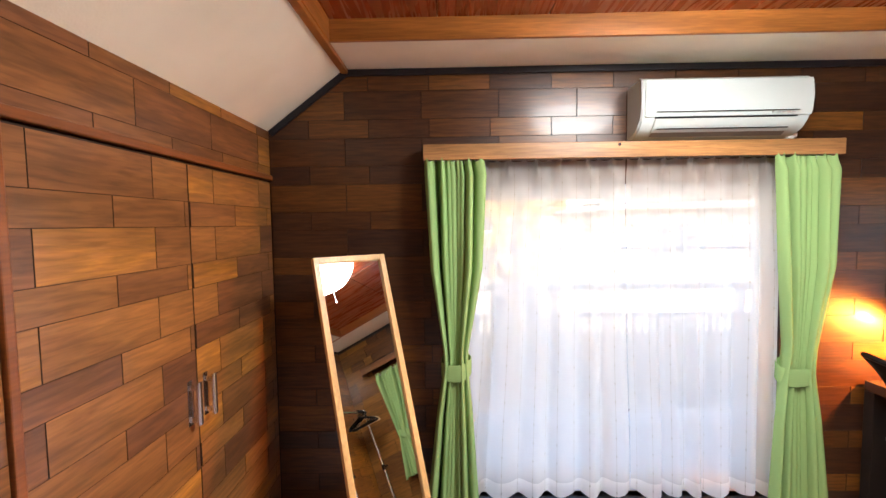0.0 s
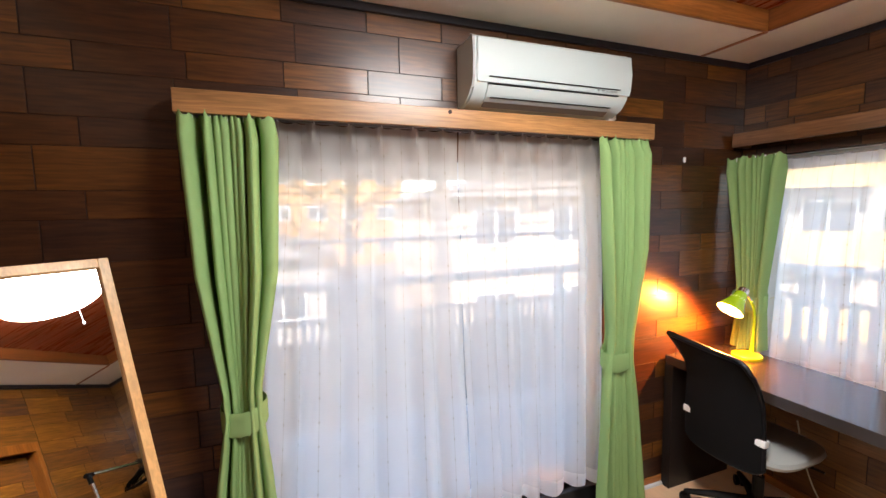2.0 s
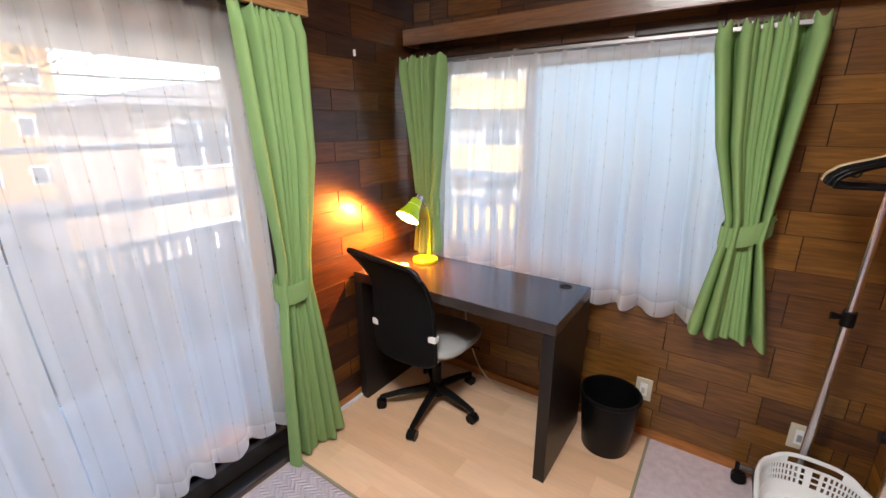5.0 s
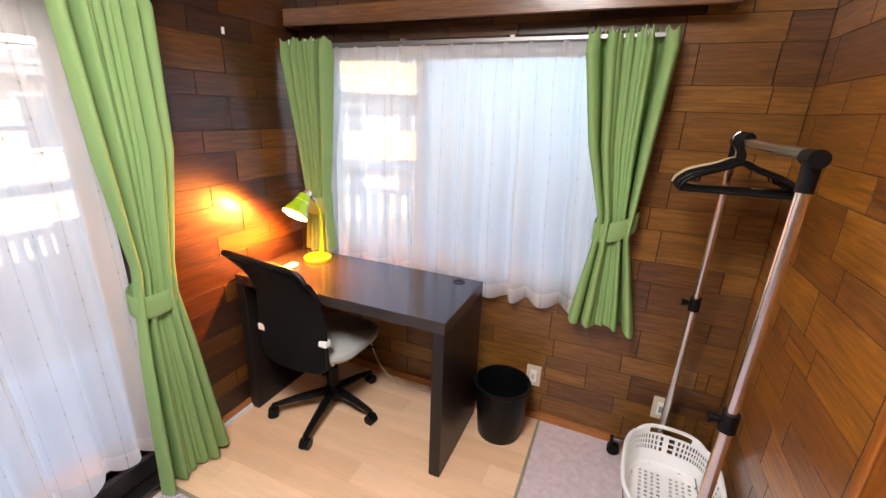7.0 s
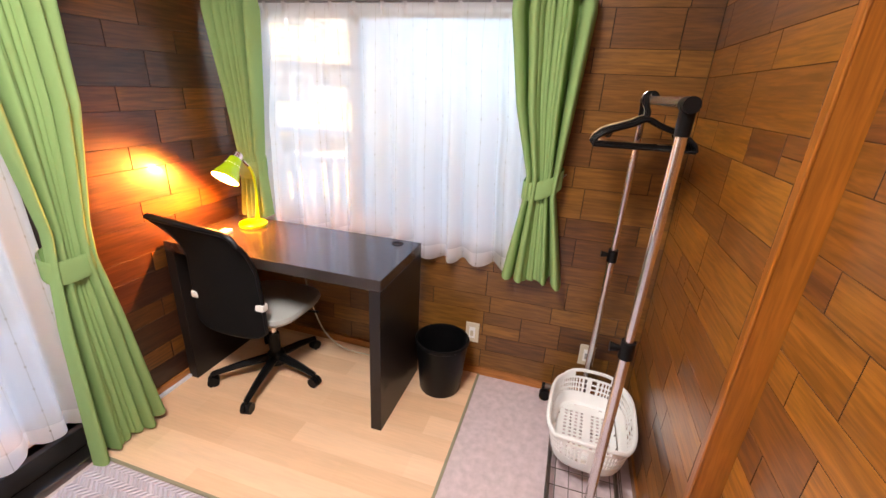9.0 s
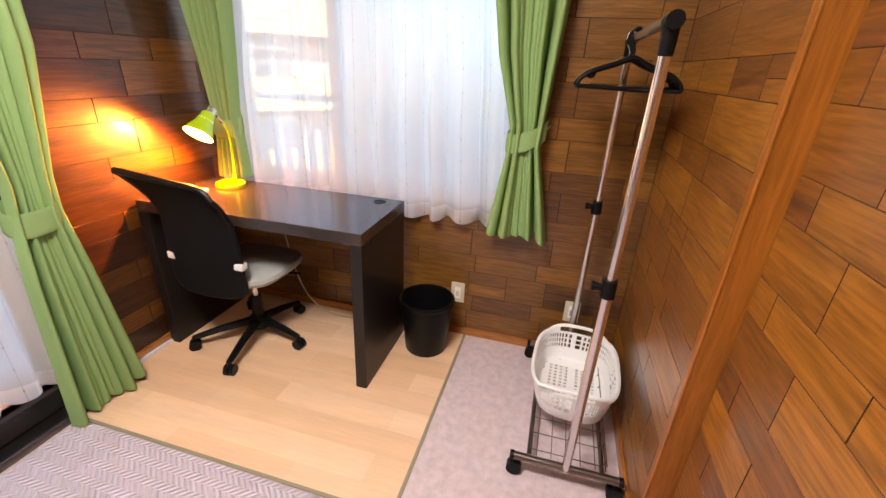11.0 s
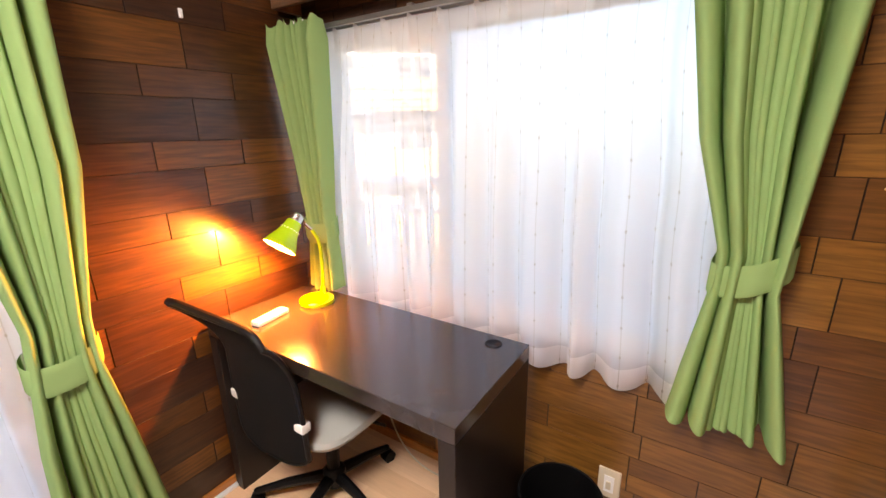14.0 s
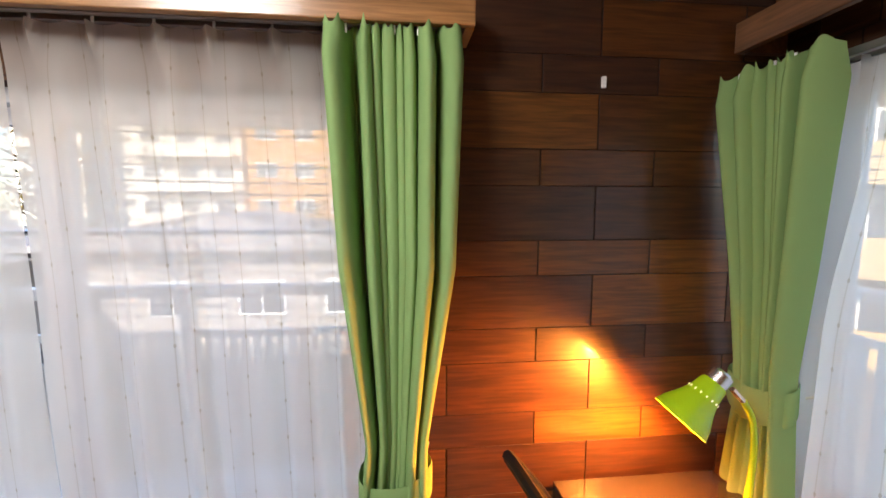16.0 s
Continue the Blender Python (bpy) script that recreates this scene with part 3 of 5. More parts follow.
# ---- curtains ----
def curtain_mesh(axis, keys, base, folds, seed, nz=70, jitter=0.12, hem=0.0, wide=1.6, vary=False, pinch=False, ruffle=0.0, inward=-1):
    """keys: (z, from, to, amp, offset), top to bottom, along the wall; base: the plane it hangs in."""
    rnd = random.Random(seed)
    ph = [rnd.uniform(-1, 1) for _ in range(folds + 2)]
    wd = [1.0 if pinch else rnd.uniform(0.8, 1.2) for _ in range(folds)]
    if vary:
        wd = [2.5] + [rnd.uniform(0.45, 0.85) for _ in range(folds - 3)] + [1.6, 2.6]
    am = [0.6 + 0.4 * min(1.6, w) for w in wd]
    if vary:
        am = [0.75] * folds
        am[0], am[1], am[-1], am[-2] = 1.9, 1.6, 1.4, 2.1
    nf = folds - 0.5 if vary else folds
    cum = [0.0]
    for w in wd:
        cum.append(cum[-1] + w)
    full = cum[-1] - (wd[-1] / 2 if vary else 0)
    cum = [c / full for c in cum]
    bm = bmesh.new()
    uvl = bm.loops.layers.uv.new("UVMap")
    per = 20 if pinch else 24
    nu = folds * per
    zt, zb = keys[0][0], keys[-1][0]
    cols = []
    total = (wide * abs(keys[0][2] - keys[0][1]))
    drop = [rnd.uniform(-1, 1) for _ in range(folds + 2)]
    for j in range(nz + 1):
        z = zt + (zb - zt) * j / nz
        for a, b in zip(keys, keys[1:]):
            if b[0] <= z <= a[0] + 1e-9:
                s = (a[0] - z) / (a[0] - b[0])
                s2 = s * s * (3 - 2 * s)
                L, R, A, off = (a[k] + (b[k] - a[k]) * (s if k == 3 or vary else s2) for k in (1, 2, 3, 4))
                break
        low = max(0.0, 1 - (z - zb) / 0.25)
        top = max(0.0, 1 - (zt - z) / 0.11)
        row = []
        for i in range(nu + 1):
            f = i / nu * nf
            k = min(int(f), folds - 1)
            u = cum[k] + (cum[k + 1] - cum[k]) * (f - k)
            fr = f - k
            w = ph[k] * (1 - fr) + ph[k + 1] * fr
            p = 2 * math.pi * f + (math.pi + 0.35 * w if vary else 0.9 * w)
            wave = math.sin(p) + 0.25 * w * math.sin(2.3 * p + z * 2.0) + 0.18 * math.sin(3.1 * z + 5 * u + seed)
            if vary:
                wave = math.copysign(abs(math.sin(p)) ** 0.6, math.sin(p)) + 0.2 * (wave - math.sin(p))
            d = A * (am[k] * (1 - fr) + am[min(k + 1, folds - 1)] * fr) * wave
            if vary:
                d = min(d, 0.042 + 0.2 * max(0.0, d - 0.042))
            if pinch:
                t2 = top * top * (3 - 2 * top)
                d = (1 - t2) * d + t2 * inward * 0.017 * math.exp(-((fr - 0.5) / 0.07) ** 2)
            along = L + (R - L) * (u + jitter / folds * 0.6 * math.sin(p * 0.5 + w) * min(1, 6 * u, 6 * (1 - u))) + 0.25 * A * math.cos(p) * min(1, 8 * max(u, 0), 8 * max(1 - u, 0))
            zz = z + low * hem * (math.sin(p + 1) + 1.5 * (drop[k] * (1 - fr) + drop[k + 1] * fr))
            if j == 0 and ruffle:
                zz += ruffle * abs(math.sin(1.3 * p + w)) ** 3 * (0.7 + 0.3 * w)
            if j == 0 and pinch:
                zz -= 0.006 * math.sin(2 * math.pi * abs(fr - 0.5))
            co = (along, base + off + d, zz) if axis == "x" else (base + off + d, along, zz)
            row.append((bm.verts.new(co), (u * total, zz - zb)))
        cols.append(row)
    for a, b in zip(cols, cols[1:]):
        for i in range(nu):
            q = (a[i], a[i + 1], b[i + 1], b[i])
            fc = bm.faces.new([v for v, _ in q])
            for lp, (_, uv) in zip(fc.loops, q):
                lp[uvl].uv = uv
    return bm


def hooks(o, axis, a, b, base, z, n):
    for k in range(n):
        x = a + (b - a) * (k + 0.5) / n
        p = (x, base, z) if axis == "x" else (base, x, z)
        part("hook", T([p, (p[0], p[1], z + 0.022)], 0.003, 6), WHITEP, o)


def green_curtain(axis, keys, base, folds, seed, tie, label):
    o = thing("green_curtain", (0, 0, 0), label, "curtain", "green curtains")
    part("cloth", curtain_mesh(axis, keys, base, folds, seed, nz=90, hem=0.008, vary=True, ruffle=0.03), GREEN, o, smooth=True)
    z, a, b, h, dep, off, slope = tie
    bm = bmesh.new()
    n = 32
    c, rx = (a + b) / 2, (b - a) / 2 + 0.012
    rings = []
    for zz in (z - h / 2, z - h / 2 + 0.006, z - h / 4, z + h / 4, z + h / 2 - 0.006, z + h / 2):
        r = []
        edge = abs(zz - z) > h / 2 - 0.003
        for k in range(n):
            t = 2 * math.pi * k / n
            wav = 0.0025 * math.sin(5 * t + 9 * zz)
            p, q = (rx + wav - 0.002 * edge) * math.cos(t), (dep + wav - 0.002 * edge) * math.sin(t)
            sag = 0.022 * math.sin(t) + slope * math.cos(t)
            r.append(bm.verts.new((c + p, base + off + q, zz + sag) if axis == "x" else (base + off + q, c + p, zz + sag)))
        rings.append(r)
    for r1, r2 in zip(rings, rings[1:]):
        for k in range(n):
            bm.faces.new((r1[k], r1[(k + 1) % n], r2[(k + 1) % n], r2[k]))
    part("tieback", bm, GREEN, o, smooth=True)
    wall = YN if axis == "x" else XE
    p0 = (c + rx * 0.8, base + dep * 0.6, z + 0.02) if axis == "x" else (base + dep * 0.4, c - rx * 0.9, z + 0.02)
    p1 = (c + rx, wall, z + 0.035) if axis == "x" else (wall, c - rx - 0.01, z + 0.035)
    part("tie_loop", T([p0, p1], 0.003, 6), IVORY, o)
    ko = keys[0][4]
    hooks(o, axis, keys[0][1] + 0.02, keys[0][2] - 0.02, base + ko, keys[0][0] - 0.01, 5)
    return o


green_curtain("x", [(1.862, 1.985, 2.275, 0.014, 0), (1.80, 1.985, 2.285, 0.032, 0), (1.35, 2.008, 2.262, 0.042, 0), (0.95, 2.065, 2.19, 0.03, 0), (0.86, 2.068, 2.188, 0.028, 0), (0.62, 2.03, 2.21, 0.034, 0), (0.03, 1.965, 2.245, 0.038, 0)],
              4.03, 8, 3, (0.862, 2.065, 2.19, 0.085, 0.05, 0, 0.006), "green full-length curtain tied back beside the balcony window")
green_curtain("x", [(1.862, 3.638, 3.93, 0.014, 0), (1.80, 3.635, 3.935, 0.032, 0), (1.35, 3.66, 3.918, 0.042, 0), (0.95, 3.71, 3.855, 0.03, 0), (0.83, 3.70, 3.852, 0.028, 0), (0.60, 3.675, 3.885, 0.034, 0), (0.03, 3.645, 3.955, 0.038, 0)],
              4.03, 8, 5, (0.835, 3.70, 3.85, 0.085, 0.05, 0, 0.012), "green full-length curtain tied back near the room's corner")
green_curtain("y", [(1.80, 3.835, 4.118, 0.018, -0.075), (1.74, 3.835, 4.115, 0.032, -0.065), (1.35, 3.89, 4.08, 0.030, -0.03), (1.10, 3.92, 4.06, 0.026, -0.02), (1.00, 3.92, 4.06, 0.024, -0.015), (0.765, 3.91, 4.09, 0.028, -0.01)],
              4.70, 7, 7, (1.03, 3.925, 4.085, 0.085, 0.045, -0.015, 0.0), "green short curtain tied back behind the desk lamp")
green_curtain("y", [(1.80, 2.40, 2.71, 0.016, -0.01), (1.74, 2.395, 2.71, 0.034, -0.01), (1.40, 2.42, 2.655, 0.036, 0), (1.13, 2.44, 2.58, 0.032, 0), (1.05, 2.445, 2.58, 0.030, 0), (0.655, 2.365, 2.64, 0.042, 0)],
              4.69, 9, 11, (1.098, 2.44, 2.578, 0.080, 0.05, 0, -0.030), "green short curtain tied back above the waste bin")


def sheer(axis, keys, base, folds, seed, label):
    o = thing("sheer_curtain", (0, 0, 0), label, "sheer curtain", "sheer curtains")
    part("cloth", curtain_mesh(axis, keys, base, folds, seed, nz=72, hem=0.009, wide=1.25, pinch=True), SHEER, o, smooth=True)
    hooks(o, axis, keys[0][1], keys[0][2], base, keys[0][0] - 0.01, folds)
    return o


sheer("x", [(1.872, 2.22, 2.968, 0.008, 0), (1.76, 2.22, 2.97, 0.014, 0), (1.2, 2.17, 2.985, 0.018, 0), (0.17, 2.10, 3.02, 0.024, 0)], 4.088, 6, 21, "white sheer curtain with dotted threads over the balcony window")
sheer("x", [(1.872, 2.975, 3.70, 0.008, 0), (1.76, 2.975, 3.71, 0.014, 0), (1.2, 2.99, 3.73, 0.018, 0), (0.17, 3.025, 3.74, 0.028, 0)], 4.086, 6, 22, "white sheer curtain with dotted threads over the balcony window")
sheer("y", [(1.79, 3.46, 3.93, 0.006, 0), (1.68, 3.46, 3.95, 0.010, 0), (1.2, 3.46, 4.0, 0.030, 0), (0.68, 3.45, 4.02, 0.034, 0)], 4.722, 4, 23, "short white sheer curtain over the side window")
sheer("y", [(1.79, 2.62, 3.46, 0.008, 0), (1.68, 2.62, 3.46, 0.012, 0), (1.2, 2.58, 3.47, 0.030, 0), (0.66, 2.55, 3.47, 0.034, 0)], 4.722, 7, 24, "short white sheer curtain over the side window")

# ---- air conditioner ----
UNDERM = mat("shaded_grey_plastic", (0.22, 0.21, 0.20), 0.5)
ac = thing("air_conditioner", (3.375, YN, 1.962), "white wall-mounted split air conditioner above the valance", "air conditioner")
prof = [(0.0, 0.30), (-0.19, 0.30), (-0.215, 0.285), (-0.222, 0.20), (-0.218, 0.12), (-0.20, 0.075), (-0.16, 0.035), (-0.09, 0.008), (0.0, 0.0)]


def extrude_x(prof, x0, x1, bevel=0.0):
    bm = bmesh.new()
    a = [bm.verts.new((x0, y, z)) for y, z in prof]
    b = [bm.verts.new((x1, y, z)) for y, z in prof]
    n = len(prof)
    for k in range(n):
        bm.faces.new((a[k], a[(k + 1) % n], b[(k + 1) % n], b[k]))
    fa, fb = bm.faces.new(a), bm.faces.new(b[::-1])
    if bevel:
        bmesh.ops.bevel(bm, geom=list(fa.edges) + list(fb.edges), offset=bevel, segments=2, affect="EDGES")
    return bm


AS, AZ = 0.76, 0.87


def ap(prof):
    return [(y * AS, z * AZ) for y, z in prof]


part("housing", extrude_x(ap(prof), -0.385, 0.385, 0.008), ACW, ac, smooth=True)
part("front_panel", extrude_x(ap([(-0.214, 0.283), (-0.226, 0.283), (-0.233, 0.20), (-0.229, 0.125), (-0.219, 0.096), (-0.207, 0.096)]), -0.372, 0.385, 0.004), ACW, ac, smooth=True)
part("louvre", extrude_x(ap([(-0.206, 0.088), (-0.215, 0.085), (-0.192, 0.052), (-0.165, 0.030), (-0.148, 0.024), (-0.145, 0.034)]), -0.32, 0.32, 0.002), ACW, ac, smooth=True)
# solid strip whose dark grey paints the shade inside the air outlet
part("outlet_gap", extrude_x(ap([(-0.140, 0.034), (-0.150, 0.027), (-0.105, 0.008), (-0.100, 0.016)]), -0.31, 0.31), UNDERM, ac)
part("seam_line", B(-0.32, 0.32, -0.1685, -0.155, 0.077, 0.0805), BLACKP, ac)
part("seam_line", B(-0.30, 0.30, -0.1405, -0.120, 0.0315, 0.0345), BLACKP, ac)
part("seam_line", B(-0.32, 0.32, -0.1790, -0.165, 0.101, 0.1035), BLACKP, ac)
part("edge_strip", extrude_x(ap([(-0.19, 0.302), (-0.216, 0.287), (-0.225, 0.20), (-0.222, 0.12), (-0.203, 0.075), (-0.195, 0.08), (-0.215, 0.13), (-0.215, 0.2), (-0.205, 0.28)]), -0.388, -0.378), GREYP, ac)
part("status_light", B(0.20, 0.206, -0.1785, -0.172, 0.092, 0.097), GREYP, ac)
for k in range(4):
    part("panel_mark", B(0.222 + 0.022 * k, 0.236 + 0.022 * k, -0.1785, -0.172, 0.092, 0.0945), GREYP, ac)
part("drain_cap", T([(0.362, -0.05, 0.006), (0.405, -0.05, 0.016)], 0.014, 12), WHITEP, ac)
part("drain_pipe", T(smooth_path([(0.385, -0.05, 0.0), (0.395, -0.04, -0.006), (0.40, 0.0, -0.004)], 4), 0.010, 10), WHITEP, ac)
hk = thing("wall_hook", (4.306, YN, 1.80), "small white hook on the plank wall", "hook")
part("hook_plate", B(-0.006, 0.006, -0.008, 0.0, -0.014, 0.014, bevel=0.002), WHITEP, hk)

# ---- ceiling lamp ----
lamp = thing("ceiling_lamp", (LAMP[0], LAMP[1], RZ), "round glowing white ceiling lamp with a pull cord", "ceiling light")
part("base_plate", lathe([(0, 0), (0.2, 0), (0.2, -0.03), (0, -0.03)], 40), WHITEP, lamp)
part("diffuser", lathe([(0.24, -0.012), (0.305, -0.02), (0.315, -0.05), (0.295, -0.085), (0.2, -0.108), (0, -0.118)], 48), LAMPM, lamp, smooth=True)
part("pull_cord", T([(0.2, -0.02, -0.1), (0.2, -0.02, -0.26)], 0.002, 6), WHITEP, lamp)
part("cord_knob", lathe([(0, -0.29), (0.007, -0.285), (0.007, -0.265), (0, -0.26)], 12, pose(0.2, -0.02, 0)), WHITEP, lamp, smooth=True)

# ---- closet doors ----
closet = []
for k, (a, b) in enumerate(((CY0 - 0.002, 3.4595), (3.4615, CY1 + 0.004))):
    o = thing("closet_door", (XC, a, 0), "closed plank-clad closet door with a steel bar handle", "closet door", "closet doors")
    part("door_leaf", B(-0.028, -GAPD, 0, b - a, 0.01, CZ - 0.004), GROOVE, o)
    y = (b - a - 0.045) if k == 0 else 0.045
    h = part("handle", B(0.026, 0.042, y - 0.011, y + 0.011, 0.870, 1.025, bevel=0.006), CHROME, o, "brushed steel bar handle")
    for z in (0.89, 1.005):
        part("handle_post", B(-0.002, 0.029, y - 0.005, y + 0.005, z - 0.009, z + 0.009), CHROME, h)
    part("handle_plate", B(-0.002, 0.002, y - 0.013, y + 0.013, 0.868, 1.028), CHROME, h)
    closet.append((o, a, b))
structure("closet_casing", B(XW - 0.05, XW + 0.014, CY0 - 0.03, YN - 0.001, CZ, CZ + 0.026, bevel=0.004), REDW, "brown wooden head casing over the closet doors")
structure("closet_casing", B(XW - 0.05, XW + 0.012, CY0 - 0.03, CY0 - 0.006, 0.0, CZ, bevel=0.004), REDW, "red-brown upright closet casing")

# ---- standing mirror ----
MLEAN, MYAW = 19.8, -52.0
mo = new("standing_mirror")
tagged(mo, "leaning standing mirror in a pale pine frame", "mirror")
TL, TR = Vector((1.501, 3.808, 1.421)), Vector((1.765, 4.037, 1.421))
W = (TR - TL).length
ax = Vector((-math.sin(radians(MYAW)), math.cos(radians(MYAW)), 0))
nrm = Vector((ax.y, -ax.x, 0))
down = (Vector((0, 0, -1)) * math.cos(radians(MLEAN)) + nrm * math.sin(radians(MLEAN))).normalized()
HGT = (1.421 - 0.02) / abs(down.z)
orig = TL + down * HGT
face = ax.cross(down) * -1
mo.matrix_world = Matrix.Translation(orig) @ Matrix((ax, face, -down)).transposed().to_4x4()
fw = 0.027
for b in ((0, fw, 0, HGT), (W - fw, W, 0, HGT), (fw, W - fw, HGT - fw, HGT), (fw, W - fw, 0, fw)):
    part("frame_bar", B(b[0], b[1], -0.012, 0.016, b[2], b[3], bevel=0.002), PINE, mo)
part("glass", B(fw - 0.003, W - fw + 0.003, -0.002, 0.002, fw - 0.003, HGT - fw + 0.003), MIRROR, mo, "mirror glass")
part("backing", B(fw - 0.003, W - fw + 0.003, -0.009, -0.003, fw - 0.003, HGT - fw + 0.003) if face.dot(nrm) > 0 else B(fw - 0.003, W - fw + 0.003, 0.003, 0.009, fw - 0.003, HGT - fw + 0.003), GROOVE, mo)

# ---- desk ----
DXA, DXB, DYA, DYB = 4.198, 4.665, 3.040, 4.118
desk = thing("desk", ((DXA + DXB) / 2, (DYA + DYB) / 2, 0), "black-brown veneered desk with panel sides in the corner", "desk")
hx, hy = (DXB - DXA) / 2, (DYB - DYA) / 2
part("desktop", B(-hx, hx, -hy, hy, 0.70, 0.75, bevel=0.002), DESK, desk)
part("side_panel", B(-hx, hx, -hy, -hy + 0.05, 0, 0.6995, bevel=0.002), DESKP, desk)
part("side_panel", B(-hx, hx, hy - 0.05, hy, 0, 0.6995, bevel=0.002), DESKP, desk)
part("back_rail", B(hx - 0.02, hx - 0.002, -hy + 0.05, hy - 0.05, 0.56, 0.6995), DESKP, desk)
g = part("cable_grommet", lathe([(0.0, 0.7505), (0.016, 0.7505), (0.02, 0.753), (0.027, 0.753), (0.03, 0.7495), (0.0, 0.7495)], 24, pose(4.607 - (DXA + DXB) / 2, 3.141 - (DYA + DYB) / 2, 0)), BLACKP, desk, "black plastic cable cover", smooth=True)
part("grommet_slot", B(4.596 - (DXA + DXB) / 2, 4.618 - (DXA + DXB) / 2, 3.12 - (DYA + DYB) / 2, 3.134 - (DYA + DYB) / 2, 0.7531, 0.7538), GROOVE, g)

rem = thing("remote_control", (4.345, 3.94, 0.75), "white remote control lying on the desk by the wall", "remote control", rz=8)
part("body", B(-0.072, 0.072, -0.022, 0.022, 0.0, 0.02, bevel=0.005), WHITEP, rem, smooth=True)
part("screen", B(0.028, 0.062, -0.014, 0.014, 0.0195, 0.0212), GREYP, rem)
for k in range(3):
    part("button", B(-0.045 + 0.022 * k, -0.033 + 0.022 * k, -0.007, 0.007, 0.0195, 0.0218, bevel=0.001), GREYP, rem)

# ---- desk lamp ----
dlamp = thing("desk_lamp", (4.545, 3.915, 0.75), "lime green gooseneck desk lamp, lit", "desk lamp")
part("base", lathe([(0, 0), (0.068, 0), (0.07, 0.004), (0.069, 0.016), (0.062, 0.022), (0.03, 0.025), (0, 0.026)], 40), LIMEB, dlamp, smooth=True)
part("gooseneck", T(smooth_path([(0.035, 0, 0.02), (0.042, 0, 0.10), (0.045, 0, 0.19), (0.035, 0, 0.26), (0.01, 0, 0.305)], 8), [0.012] * 4 + [0.009] * 4 + [0.0075] * 25, 12), LIME, dlamp, smooth=True)
part("neck_joint", T([(0.012, 0, 0.302), (-0.02, 0, 0.335)], 0.0065, 10), CHROME, dlamp)
axis = Vector((-0.66, 0.06, -0.75)).normalized()
q = (-axis).to_track_quat("Z", "Y").to_matrix().to_4x4()
capc = Vector((-0.052, 0, 0.362))
sm = Matrix.Translation(capc) @ q
part("shade_cap", lathe([(0, 0.016), (0.018, 0.016), (0.024, 0.010), (0.025, -0.018), (0.022, -0.018)], 28, sm), CHROME, dlamp, "chromed cap", smooth=True)
part("shade", lathe([(0.023, -0.012), (0.029, -0.02), (0.033, -0.05), (0.042, -0.075), (0.056, -0.105), (0.063, -0.128), (0.0615, -0.128), (0.054, -0.105), (0.040, -0.075), (0.031, -0.05), (0.027, -0.02), (0.02, -0.012)], 40, sm), LIME, dlamp, smooth=True)
part("lining", lathe([(0.0608, -0.1275), (0.0532, -0.1045), (0.0393, -0.0745), (0.0304, -0.05), (0.026, -0.022)], 40, sm), WHITEP, dlamp, "white shade lining", smooth=True)
part("bulb", lathe([(0, -0.112), (0.018, -0.108), (0.026, -0.09), (0.022, -0.07), (0.013, -0.05), (0.013, -0.03)], 20, sm), BULBM, dlamp, "glowing bulb", smooth=True).visible_shadow = False
# no holes: small glowing blocks stand for bulb light through the vents
for k in range(16):
    a = 2 * math.pi * k / 16 + 0.3
    part("vent_slot", B(-0.0012, 0.0012, -0.0006, 0.0006, -0.0024, 0.0024, m=sm @ pose(0.0345 * math.cos(a), 0.0345 * math.sin(a), -0.052) @ pose(0, 0, 0, 0, 0, math.degrees(a) + 90)), SLOTM, dlamp)
BULBP = dlamp.matrix_world @ sm @ Vector((0, 0, -0.118))
dlo.location = BULBP
dfo.matrix_world = look(BULBP, BULBP + axis + Vector((0.1, 0.42, 0.0)))

# ---- office chair ----
CHX, CHY = 4.395, 3.735
chair = thing("office_chair", (CHX, CHY, 0), "black mesh-back office chair with a grey seat at the desk", "office chair")


